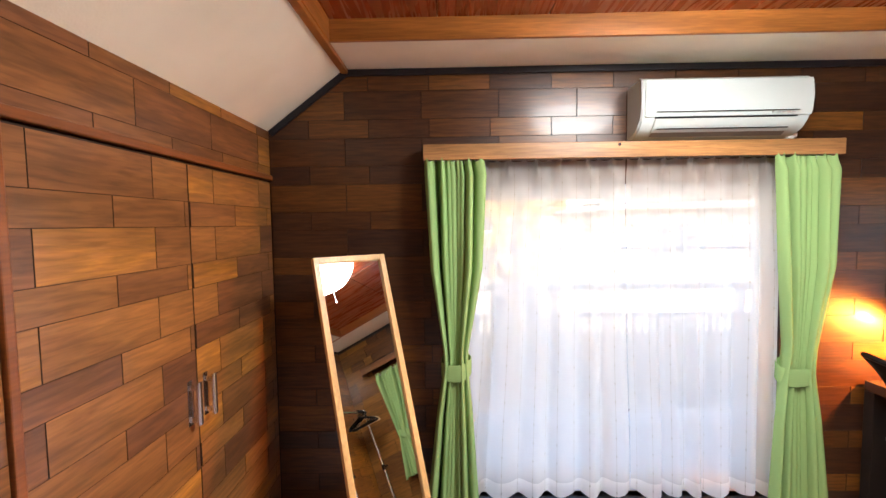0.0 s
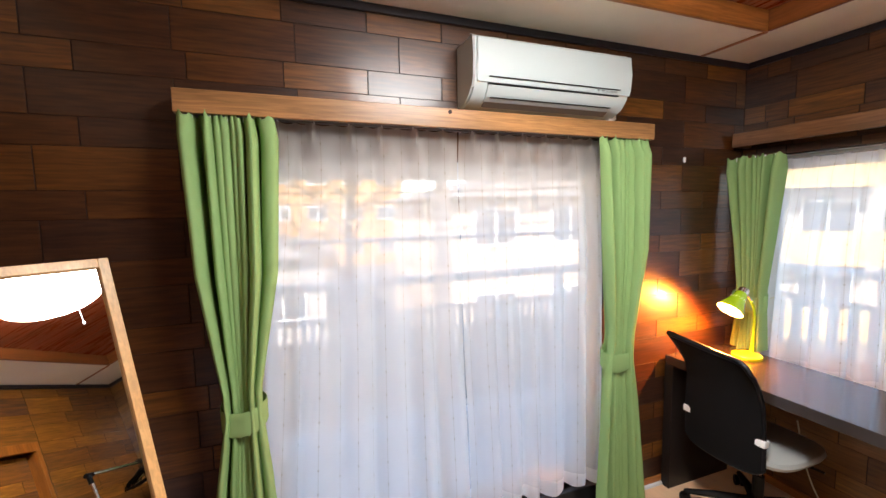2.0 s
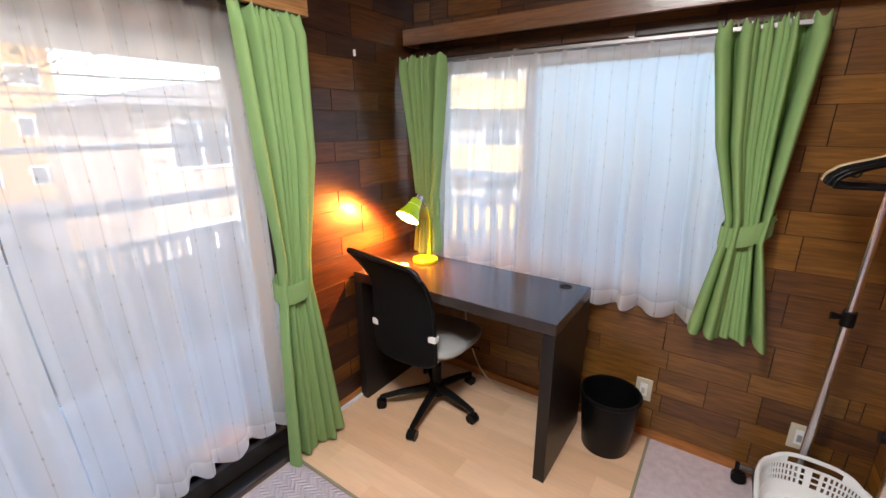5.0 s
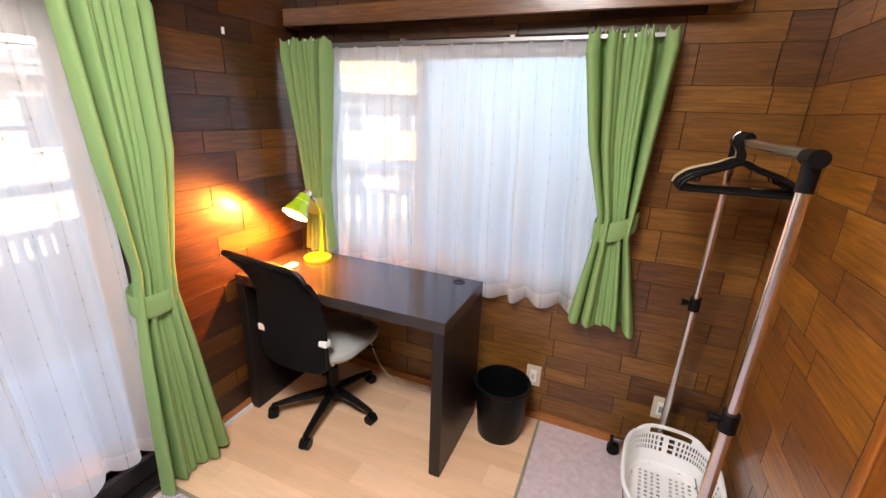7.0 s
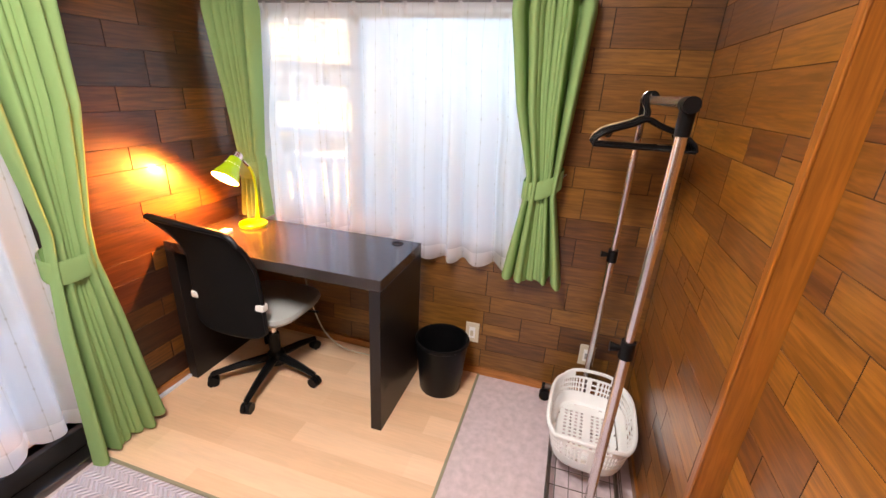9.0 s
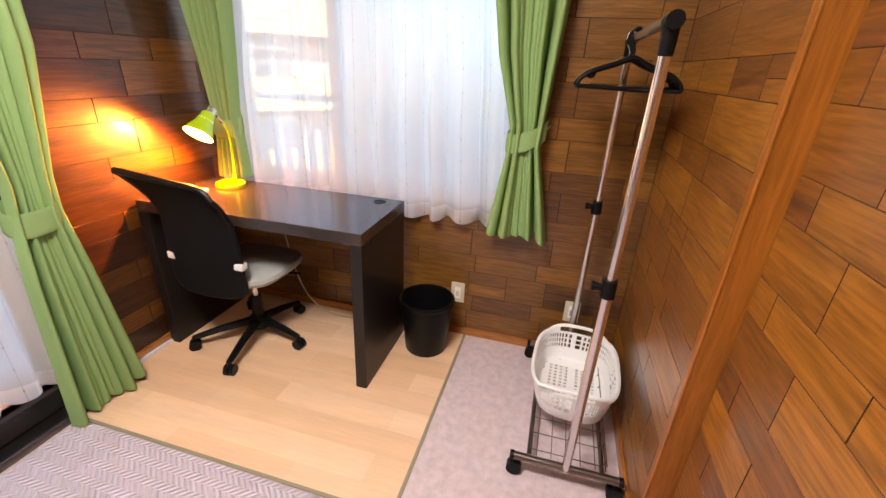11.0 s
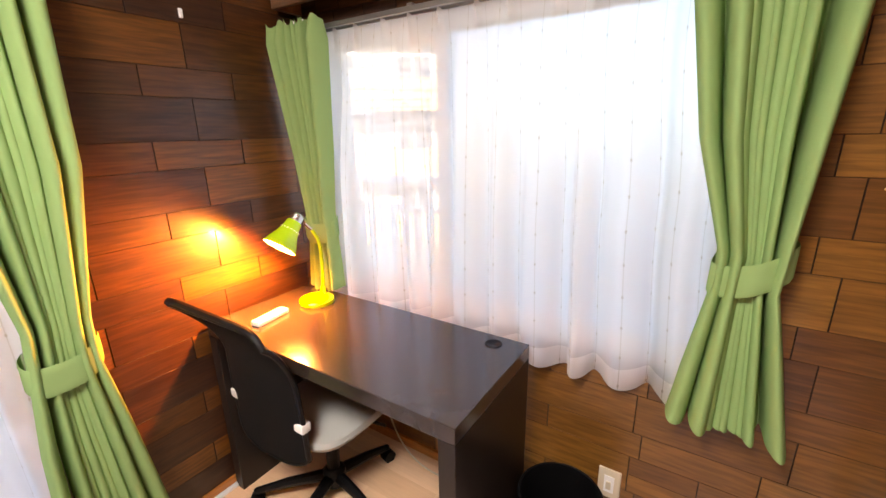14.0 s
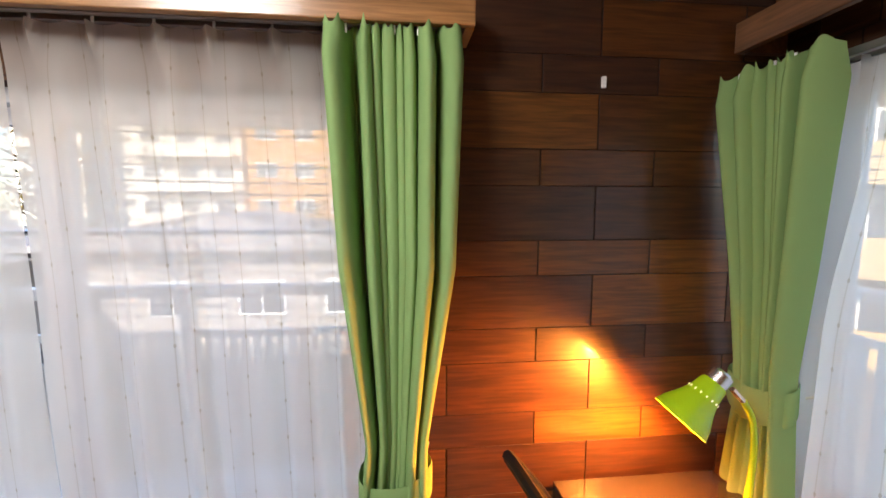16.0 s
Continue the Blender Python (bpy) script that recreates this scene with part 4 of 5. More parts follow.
def chair_parts():
    wheels = [(4.188, 3.957), (4.090, 3.668), (4.360, 3.487), (4.643, 3.670), (4.59, 3.95)]
    part("hub", lathe([(0, 0.06), (0.045, 0.06), (0.045, 0.12), (0.03, 0.135), (0, 0.135)], 20), BLACKP, chair, smooth=True)
    for x, y in wheels:
        x, y = x - CHX, y - CHY
        d = Vector((x, y, 0)).normalized()
        part("base_arm", T([(d.x * 0.03, d.y * 0.03, 0.10), (x * 0.6, y * 0.6, 0.088), (x, y, 0.068)], [0.024, 0.019, 0.014], 8), BLACKP, chair, smooth=True)
        s = Vector((-d.y, d.x, 0))
        c = part("caster", T([(x, y, 0.075), (x, y, 0.04)], 0.009, 8), BLACKP, chair)
        for sg in (-1, 1):
            p = Vector((x, y, 0.027)) + s * 0.013 * sg
            part("wheel", T([p - s * 0.009, p + s * 0.009], 0.027, 18), BLACKP, c)
    part("gas_column", T([(0, 0, 0.12), (0, 0, 0.24)], 0.025, 16), BLACKP, chair)
    part("piston", T([(0, 0, 0.24), (0, 0, 0.36)], 0.014, 14), CHROME, chair)
    part("tilt_plate", B(-0.11, 0.11, -0.09, 0.09, 0.355, 0.385, bevel=0.008), BLACKP, chair)
    part("lever", T([(0.05, -0.08, 0.37), (0.08, -0.22, 0.365)], 0.006, 8), BLACKP, chair)
    bm = bmesh.new()
    n = 36
    prev = None
    for z, g in ((0.388, 0.80), (0.396, 0.96), (0.413, 1.0), (0.430, 0.97), (0.439, 0.86), (0.442, 0.0)):
        ring = []
        for k in range(n):
            a = 2 * math.pi * k / n
            c, s = math.cos(a), math.sin(a)
            e = 0.55
            ring.append(bm.verts.new((0.01 + 0.205 * g * math.copysign(abs(c) ** e, c), 0.205 * g * math.copysign(abs(s) ** e, s), z)))
        if prev:
            for k in range(n):
                bm.faces.new((prev[k], prev[(k + 1) % n], ring[(k + 1) % n], ring[k]))
        prev = ring
    bmesh.ops.remove_doubles(bm, verts=bm.verts, dist=1e-5)
    part("seat", bm, SEATF, chair, "grey upholstered seat", smooth=True)
    # back: a bent sheet whose top flares backwards, more so at one corner
    bm = bmesh.new()
    nu, nv = 20, 32
    grid = []
    for j in range(nv + 1):
        v = j / nv
        row = []
        for i in range(nu + 1):
            s = 2 * i / nu - 1
            far = (s + 1) / 2
            corner = abs(s) ** 7
            z = 0.365 + v * (0.515 + 0.055 * far ** 1.5)
            z += corner * (0.03 * (1 - v) ** 3 - (0.045 if s < 0 else 0.0) * v ** 8)
            w = max(0.0, (v - 0.6) / 0.4)
            x = -0.230 - 0.018 * v - (0.045 + 0.068 * far ** 1.5) * w ** 1.7 + 0.03 * s * s * (1 - w)
            y = 0.045 + (s * 0.186 if v < 0.35 else s * (0.186 - 0.014 * math.sin((v - 0.35) * 2.4)))
            row.append(Vector((x, y, z)))
        grid.append(row)
    th = Vector((-0.012, 0, 0))
    fr = [[bm.verts.new(p) for p in row] for row in grid]
    bk = [[bm.verts.new(p + th) for p in row] for row in grid]
    for j in range(nv):
        for i in range(nu):
            bm.faces.new((fr[j][i], fr[j][i + 1], fr[j + 1][i + 1], fr[j + 1][i]))
            bm.faces.new((bk[j][i], bk[j + 1][i], bk[j + 1][i + 1], bk[j][i + 1]))
    for j in range(nv):
        for i in (0, nu):
            bm.faces.new((fr[j][i], fr[j + 1][i], bk[j + 1][i], bk[j][i]))
    for i in range(nu):
        for j in (0, nv):
            bm.faces.new((fr[j][i], bk[j][i], bk[j][i + 1], fr[j][i + 1]))
    part("backrest", bm, MESHB, chair, "black mesh backrest", smooth=True)
    rim = [grid[j][0] for j in range(nv + 1)] + [grid[nv][i] for i in range(1, nu)] + [grid[nv - j][nu] for j in range(nv + 1)] + [grid[0][nu - i] for i in range(1, nu + 1)]
    part("back_frame", T([p + th / 2 for p in rim], [0.009 + 0.006 * max(0.0, (p.z - 0.80) / 0.15) for p in rim], 8), BLACKP, chair, smooth=True)
    for yc in (-0.108, 0.198):
        part("back_clip", B(-0.226, -0.190, yc - 0.044, yc + 0.044, 0.506, 0.540, bevel=0.006), WHITEP, chair, "white plastic clip", smooth=True)
        part("back_support", T(smooth_path([(-0.21, yc * 0.8 + 0.01, 0.51), (-0.18, yc * 0.7, 0.41), (-0.08, yc * 0.4, 0.37)], 6), 0.012, 8), BLACKP, chair, smooth=True)


chair_parts()

# ---- lamp cable ----
cable = thing("power_cable", (4.66, 3.30, 0), "thin pale power cable hanging to the floor behind the desk", "cable")
part("cord", T([Vector(p) - Vector((4.66, 3.30, 0)) for p in smooth_path([(4.70, 3.75, 0.45), (4.69, 3.70, 0.25), (4.68, 3.62, 0.10), (4.68, 3.50, 0.02), (4.69, 3.32, 0.006), (4.71, 3.12, 0.006)], 8)], 0.0035, 8), IVORY, cable, smooth=True)

# ---- waste bin ----
bn = thing("waste_bin", (4.588, 2.886, 0.0045), "black round plastic waste bin beside the desk", "waste bin")
part("body", lathe([(0, 0.0), (0.102, 0.0), (0.105, 0.006), (0.131, 0.278), (0.130, 0.284), (0.124, 0.284), (0.123, 0.275), (0.100, 0.008), (0, 0.008)], 56), BLACKP, bn, smooth=True)
part("rim", lathe([(0.1312, 0.272), (0.1355, 0.276), (0.1365, 0.286), (0.133, 0.292), (0.126, 0.292), (0.1245, 0.2842)], 56), BLACKP, bn, "rolled black rim", smooth=True)

# ---- wall outlets ----
for y, z, h, nm in ((2.770, 0.253, 0.115, "wall_switch"), (2.187, 0.257, 0.113, "wall_outlet")):
    o = thing(nm, (XE, y, z), "ivory wall plate with a small rocker on the plank wall" if nm == "wall_switch" else "ivory wall outlet plate low on the plank wall", "switch" if nm == "wall_switch" else "outlet")
    part("plate", B(-0.008, 0.0, -0.036, 0.036, -h / 2, h / 2, bevel=0.003), IVORY, o)
    part("inset", B(-0.010, -0.007, -0.016, 0.016, -0.033, 0.033), WHITEP, o)
    part("rocker" if nm == "wall_switch" else "socket", B(-0.016, -0.009, -0.007, 0.009, -0.018, 0.012, bevel=0.002), IVORY if nm == "wall_switch" else GREYP, o)

# ---- vinyl floor board under the desk ----
mt = thing("floor_mat", (4.2, 3.4, 0), "pale wood-patterned vinyl floor mat with dark taped edges", "floor mat")
MX0, MY0 = 3.70, 2.72
bm = bmesh.new()
box(bm, MX0 - 4.2, XE - 0.013 - 4.2, MY0 - 3.4, YN - 0.013 - 3.4, 0.0005, 0.004)
part("sheet", bm, MATV, mt)
part("edge_tape", B(MX0 - 4.212, MX0 - 4.2, MY0 - 3.4, YN - 0.013 - 3.4, 0.0005, 0.006), EDGE, mt)
part("edge_tape", B(MX0 - 4.212, XE - 0.013 - 4.2, MY0 - 3.412, MY0 - 3.4, 0.0005, 0.006), EDGE, mt)

# ---- garment rack ----
rack = thing("garment_rack", (4.22, 2.19, 0), "chrome double-post garment rack with black joints on castors", "garment rack")
XA, XB = 3.895 - 4.22, 4.535 - 4.22  # the post tops; the whole rack leans a little
FA, FB = 3.985 - 4.22, 4.680 - 4.22  # the post feet
FZ = 0.082


def rack_parts():
    for xt, xf, cz in ((XA, FA, 0.825), (XB, FB, 0.852)):
        foot_p, top_p = Vector((xf, -0.01, FZ)), Vector((xt, 0, 1.452))

        def at(z):
            return foot_p.lerp(top_p, (z - FZ) / (1.452 - FZ))
        part("lower_post", T([foot_p, at(cz + 0.01)], 0.0152, 18), CHROME, rack, "brushed steel tube", smooth=True)
        part("upper_post", T([at(cz + 0.01), at(1.42)], 0.0126, 18), CHROME, rack, "polished steel tube", smooth=True)
        c = part("clamp", T([at(cz - 0.026), at(cz + 0.026)], [0.0205, 0.019], 18), BLACKP, rack, smooth=True)
        p = at(cz)
        part("clamp_screw", T([p + Vector((0, 0.018, 0)), p + Vector((0, 0.045, 0))], [0.009, 0.014], 10), BLACKP, c)
        k = part("top_joint", T([at(1.388), at(1.455)], [0.0158, 0.017], 18), BLACKP, rack, smooth=True)
        part("joint_cap", T([(xt - 0.025, 0, 1.452), (xt + 0.036, 0, 1.452)], [0.0175, 0.016], 20), BLACKP, k, smooth=True)
        foot = part("foot_bar", T([(xf, -0.185, FZ), (xf, 0.175, FZ)], 0.0145, 14), DARKST, rack, smooth=True)
        for y in (-0.18, 0.165):
            part("castor", T([(xf, y, FZ - 0.01), (xf, y, 0.036)], [0.011, 0.008], 10), BLACKP, foot)
            part("wheel", T([(xf - 0.015, y, 0.028), (xf + 0.015, y, 0.028)], 0.0275, 20), BLACKP, foot)
            part("end_cap", T([(xf, y + math.copysign(0.005, y), FZ), (xf, y + math.copysign(0.020, y), FZ)], 0.017, 12), BLACKP, foot)
    part("top_rail", T([(XA, 0, 1.455), (XB, 0, 1.455)], 0.0125, 18), CHROME, rack, smooth=True)
    for y in (-0.132, 0.118):
        part("lower_rail", T([(FA, y, FZ), (FB, y, FZ)], 0.0085, 12), DARKST, rack, smooth=True)
    bm = bmesh.new()
    for k in range(9):
        x = FA + 0.035 + (FB - FA - 0.07) * k / 8
        tube(bm, [(x, -0.132, FZ + 0.013), (x, 0.118, FZ + 0.013)], 0.0018, 6)
    for k in range(5):
        y = -0.107 + 0.05 * k
        tube(bm, [(FA + 0.01, y, FZ + 0.016), (FB - 0.01, y, FZ + 0.016)], 0.0018, 6)
    for y in (-0.140, 0.126):
        for z in (0.022, 0.045):
            tube(bm, [(FA + 0.01, y, FZ + z), (FB - 0.01, y, FZ + z)], 0.0022, 6)
        for k in range(9):
            x = FA + 0.035 + (FB - FA - 0.07) * k / 8
            tube(bm, [(x, y * 0.94, FZ + 0.013), (x, y, FZ + 0.045)], 0.0018, 6)
    part("wire_shelf", bm, DARKST, rack)


rack_parts()


def hanger(x, yaw, material, label, dz=0.0):
    o = thing("clothes_hanger", (x, 2.19, 1.467 + dz), label, "clothes hanger", "hangers on the rack", rz=yaw)
    part("hook", T(smooth_path([(0, -0.016, -0.012), (0, -0.014, 0.004), (0, 0.0, 0.014), (0, 0.015, 0.002), (0, 0.012, -0.022), (0, 0, -0.045), (0, 0, -0.065)], 6), 0.003, 8), CHROME if material is not BLACKP else BLACKP, o, smooth=True)
    part("shoulder_bar", T(smooth_path([(0, -0.160, -0.158), (0, -0.150, -0.135), (0, -0.115, -0.112), (0, -0.045, -0.088), (0, 0.0, -0.070), (0, 0.045, -0.088), (0, 0.115, -0.112), (0, 0.150, -0.135), (0, 0.160, -0.158)], 5), [0.006] * 8 + [0.0085] * 25 + [0.006] * 8, 10), material, o, smooth=True)
    part("bar", T([(0, -0.160, -0.158), (0, 0.0, -0.161), (0, 0.160, -0.158)], 0.006, 8), material, o, smooth=True)
    for y in (-0.105, 0.105):
        part("notch_hook", T(smooth_path([(0, y, -0.112), (0.002, y * 1.05, -0.128), (0.002, y * 1.14, -0.130), (0, y * 1.2, -0.120)], 4), 0.003, 6), material, o, smooth=True)
    return o


for i, (x, yaw) in enumerate(((4.405, 13), (4.423, -8), (4.440, 6), (4.457, -14), (4.474, 11), (4.490, -4), (4.504, 15))):
    hanger(x - 0.01, yaw, BLACKP, "black plastic clothes hanger on the rack's rail", -0.002 * (i % 2))
WOODH = mat("hanger_wood", (0.50, 0.36, 0.20), 0.5)
hanger(4.520, -9, WOODH, "pale wooden clothes hanger among black ones")

# ---- laundry basket ----
bk = thing("laundry_basket", (4.372, 2.170, 0.1085), "white plastic laundry basket with slotted sides on the rack's shelf", "laundry basket", rz=-3)


def basket_parts():
    H, a0, b0, a1, b1 = 0.142, 0.188, 0.130, 0.223, 0.163
    n = 160

    def ring(a, b, z, lift=0.0):
        out = []
        for k in range(n):
            t = 2 * math.pi * k / n
            c, s = math.cos(t), math.sin(t)
            e = 0.62
            up = lift * max(0.0, 1 - (s / 0.62) ** 2) ** 0.8 if abs(s) < 0.62 else 0.0
            out.append(Vector((a * math.copysign(abs(c) ** e, c), b * math.copysign(abs(s) ** e, s), z + up)))
        return out
    bm = bmesh.new()
    # height share, whether the band under it is slotted, share of the grip's rise
    spec = [(0.0, 0, 0), (0.02, 0, 0), (0.07, 0, 0), (0.16, 0, 0), (0.30, 0, 0), (0.42, 0, 0), (0.54, 1, 0), (0.585, 0, 0), (0.705, 1, 0), (0.75, 0, 0), (0.87, 1, 0.1), (0.915, 0, 0.3), (1.0, 0, 1)]
    rings = []
    for fz, _, lf in spec:
        g = fz ** 0.45 if fz > 0.03 else fz * 3
        rings.append([bm.verts.new(p) for p in ring(a0 + (a1 - a0) * g, b0 + (b1 - b0) * g, H * fz, 0.024 * lf)])
    for j in range(len(spec) - 1):
        for k in range(n):
            if spec[j + 1][1] and k % 2:
                continue
            s = math.sin(2 * math.pi * (k + 0.5) / n)
            if j == len(spec) - 2 and abs(s) < 0.30:
                continue
            bm.faces.new((rings[j][k], rings[j][(k + 1) % n], rings[j + 1][(k + 1) % n], rings[j + 1][k]))
    w = part("basket_wall", bm, WHITEP, bk)
    sol = w.modifiers.new("thick", "SOLIDIFY")
    sol.thickness = 0.003
    rp = ring(a1 + 0.004, b1 + 0.004, H, 0.026)
    part("rim", T(rp + [rp[0], rp[1]], 0.008, 8, cap=False), WHITEP, bk, smooth=True)
    bm = bmesh.new()
    nx, ny = 35, 23
    vs = {}

    def inside(x, y):
        return abs(x) ** 3.2 + abs(y) ** 3.2 < 0.98

    def corner(i, j):
        if (i, j) not in vs:
            vs[i, j] = bm.verts.new((a0 * (2 * i / nx - 1), b0 * (2 * j / ny - 1), 0.003))
        return vs[i, j]
    for i in range(nx):
        for j in range(ny):
            x, y = (i + 0.5) / nx * 2 - 1, (j + 0.5) / ny * 2 - 1
            patch = (x / 0.80) ** 4 + ((abs(y) - 0.44) / 0.34) ** 4 < 1
            if inside(x, y) and not (patch and i % 2 and j % 2):
                bm.faces.new((corner(i, j), corner(i + 1, j), corner(i + 1, j + 1), corner(i, j + 1)))
    fl = part("basket_floor", bm, WHITEP, bk)
    sol = fl.modifiers.new("thick", "SOLIDIFY")
    sol.thickness = 0.003


basket_parts()

# ---- outside: balcony ----
structure("balcony_floor", B(1.0, 6.2, YN + 0.16, 5.45, -0.25, -0.02), CONC, "concrete balcony floor")
structure("balcony_floor", B(XE + 0.16, 6.2, 1.0, YN + 0.16, -0.25, -0.02), CONC, "concrete balcony floor")
fence = thing("balcony_railing", (1.0, 5.35, 0), "white balcony railing with upright pickets", "railing")
part("top_rail", B(0, 5.1, -0.03, 0.03, 1.02, 1.08, bevel=0.005), RAILM, fence)
part("mid_rail", B(0, 5.1, -0.015, 0.015, 0.80, 0.84), RAILM, fence)
part("low_rail", B(0, 5.1, -0.02, 0.02, 0.05, 0.10), RAILM, fence)
for x in (0.0, 1.7, 3.4, 5.0):
    part("post", B(x - 0.03, x + 0.03, -0.03, 0.03, -0.02, 1.02), RAILM, fence)
for k in range(84):
    part("picket", B(0.04 + 0.06 * k, 0.072 + 0.06 * k, -0.012, 0.012, 0.10, 0.80), RAILM, fence)
for k in range(3):
    part("lower_panel", B(0.03 + 1.7 * k, min(1.67 + 1.7 * k, 5.07), 0.014, 0.024, 0.10, 0.68), RAILM, fence, "white lower panel")
fence2 = thing("balcony_railing", (6.1, 1.0, 0), "white balcony railing with upright pickets", "railing")
part("top_rail", B(-0.03, 0.03, 0, 4.31, 1.02, 1.08, bevel=0.005), RAILM, fence2)
part("mid_rail", B(-0.015, 0.015, 0, 4.31, 0.80, 0.84), RAILM, fence2)
part("low_rail", B(-0.02, 0.02, 0, 4.31, 0.05, 0.10), RAILM, fence2)
for y in (0.0, 1.4, 2.8, 4.2):
    part("post", B(-0.03, 0.03, y - 0.03, y + 0.03, -0.02, 1.02), RAILM, fence2)
for k in range(36):
    part("picket", B(-0.012, 0.012, 0.03 + 0.12 * k, 0.095 + 0.12 * k, 0.10, 0.80), RAILM, fence2)
pole = thing("laundry_pole", (1.0, 4.95, 1.38), "thin steel laundry pole outside the balcony window", "laundry pole")
part("pole", T([(0, 0, 0), (4.6, 0, 0)], 0.014, 10), CHROME, pole)
for x in (0.3, 4.3):
    part("pole_stand", T([(x, 0, -1.40), (x, 0, 0.02)], 0.016, 10), CHROME, pole)
structure("ground", B(-400, 400, -400, 400, -3.2, -3.0), GROUNDM, "pale concrete street ground reaching the horizon")


def building(name, at, w, d, floors, fh, nwin, body, label, balcony=None, rz=0, roof="flat", tiles=None):
    o = thing(name, at, label, "building", rz=rz)
    H = floors * fh
    part("wall", B(-w / 2, w / 2, 0, d, 0, H), body, o)
    if roof == "flat":
        part("roof", B(-w / 2 - 0.2, w / 2 + 0.2, -0.2, d + 0.2, H, H + 0.5), body, o)
    else:
        bm = bmesh.new()
        pr = [(-w / 2 - 0.6, H - 0.1), (0, H + roof), (w / 2 + 0.6, H - 0.1)]
        a = [bm.verts.new((x, -0.6, z)) for x, z in pr]
        b = [bm.verts.new((x, d + 0.6, z)) for x, z in pr]
        for i, j in ((0, 1), (1, 2), (2, 0)):
            bm.faces.new((a[i], a[j], b[j], b[i]))
        bm.faces.new(a), bm.faces.new(b[::-1])
        part("roof", bm, tiles or ROOFM, o)
    for f in range(floors):
        z = f * fh
        if balcony:
            part("balcony", B(-w / 2 + 0.3, w / 2 - 0.3, -1.2, 0, z, z + 0.15), balcony, o)
            part("balcony_wall", B(-w / 2 + 0.3, w / 2 - 0.3, -1.3, -1.2, z - 0.1, z + 1.05), balcony, o)
        for k in range(nwin):
            x = -w / 2 + w * (k + 0.5) / nwin
            ww = w / nwin * 0.27
            wd = part("window", B(x - ww, x + ww, -0.05, 0.02, z + (0.3 if balcony else 0.95), z + 2.1), WHITEP, o)
            part("pane", B(x - ww + 0.07, x - 0.04, -0.07, -0.05, z + (0.4 if balcony else 1.03), z + 2.02), DARKW, wd)
            part("pane", B(x + 0.04, x + ww - 0.07, -0.07, -0.05, z + (0.4 if balcony else 1.03), z + 2.02), DARKW, wd)
    return o


building("apartment_building", (2, 38, -3), 20, 9, 6, 2.9, 7, ORANGE_B, "ochre apartment block with rows of windows")
building("apartment_building", (-14.3, 42, -3), 9, 9, 7, 2.9, 3, WHITE_B, "white apartment block with balconies", balcony=WHITE_B)
building("apartment_building", (-39, 60, -3), 8, 8, 8, 2.9, 3, WHITE_B, "pale distant apartment tower with balconies", balcony=WHITE_B)
building("apartment_building", (-48, 90, -3), 9, 8, 7, 2.9, 4, WHITE_B, "pale distant apartment tower with balconies", balcony=WHITE_B)
building("house", (10.8, 13.5, -3), 8, 7, 2, 2.5, 3, PEACH_B, "pale peach two-storey house with a grey gabled roof", roof=0.95)
building("house", (-2.0, 17, -3), 11, 6, 1, 3.2, 4, LOW_B, "low house with a grey roof", roof=1.1)
building("house", (-11, 13, -3), 7, 6, 1, 3.0, 3, LOW_B, "low house with a grey roof", roof=1.1)
building("house", (17, 14.5, -3), 12, 9, 3, 2.6, 4, LOW_B, "pale house with a red tiled roof and yellow balcony fronts", balcony=YELLOW_B, rz=-42, roof=0.9, tiles=ROOFR)


def tree(at, h, seed, label):
    rnd = random.Random(seed)
    o = thing("tree", at, label, "tree")
    bm = bmesh.new()
    tube(bm, smooth_path([(0, 0, 0), (0.08, 0.03, h * 0.3), (-0.05, 0.05, h * 0.6), (0.05, 0, h * 0.9)], 5), [0.14 - 0.10 * k / 15 for k in range(16)], 8)
    tips = []
    for k in range(16):
        z = h * rnd.uniform(0.35, 0.85)
        a = rnd.uniform(0, 2 * math.pi)
        L = rnd.uniform(0.8, 1.8)
        p = Vector((0, 0, z))
        e = p + Vector((math.cos(a) * L, math.sin(a) * L, L * 0.7))
        m = (p + e) / 2 + Vector((0, 0, 0.1))
        tube(bm, [p, m, e], [0.04, 0.025, 0.01], 6)
        for _ in range(4):
            q = m.lerp(e, rnd.random())
            t2 = q + Vector((rnd.uniform(-0.5, 0.5), rnd.uniform(-0.5, 0.5), rnd.uniform(0.2, 0.6)))
            tube(bm, [q, t2], [0.012, 0.004], 5)
            tips.append(t2)
    part("trunk", bm, BARK, o, "bare brown limbs")
    bm = bmesh.new()
    for t in tips:
        for _ in range(9):
            c = t + Vector([rnd.gauss(0, 0.16) for _ in range(3)])
            n = Vector([rnd.gauss(0, 1) for _ in range(3)]).normalized()
            u = n.orthogonal().normalized() * 0.05
            v = n.cross(u)
            bm.faces.new([bm.verts.new(c + u), bm.verts.new(c + v), bm.verts.new(c - u), bm.verts.new(c - v)])
    part("crown", bm, LEAF, o, "thin yellowish leaves")
    return o


tree((3.6, 11.5, -3), 6.2, 5, "sparse street tree with yellowing leaves")
tree((-4.5, 14.5, -3), 7.0, 9, "sparse street tree with yellowing leaves")
wires = thing("overhead_wire", (0, 12, 0), "dark overhead cables crossing the street", "overhead wire")
for y, z in ((0, 2.3), (0.3, 2.0), (0.2, 1.75), (0.5, 3.0)):
    part("wire", T(smooth_path([(-25, y, z + 1.0), (-8, y, z + 0.2), (6, y, z), (25, y, z + 0.9)], 6), 0.018, 5), BLACKP, wires)
for x in (-25, 25):
    part("pole", T([(x, 0.3, -3.0), (x, 0.3, 4.6)], 0.14, 10), CONC, wires)

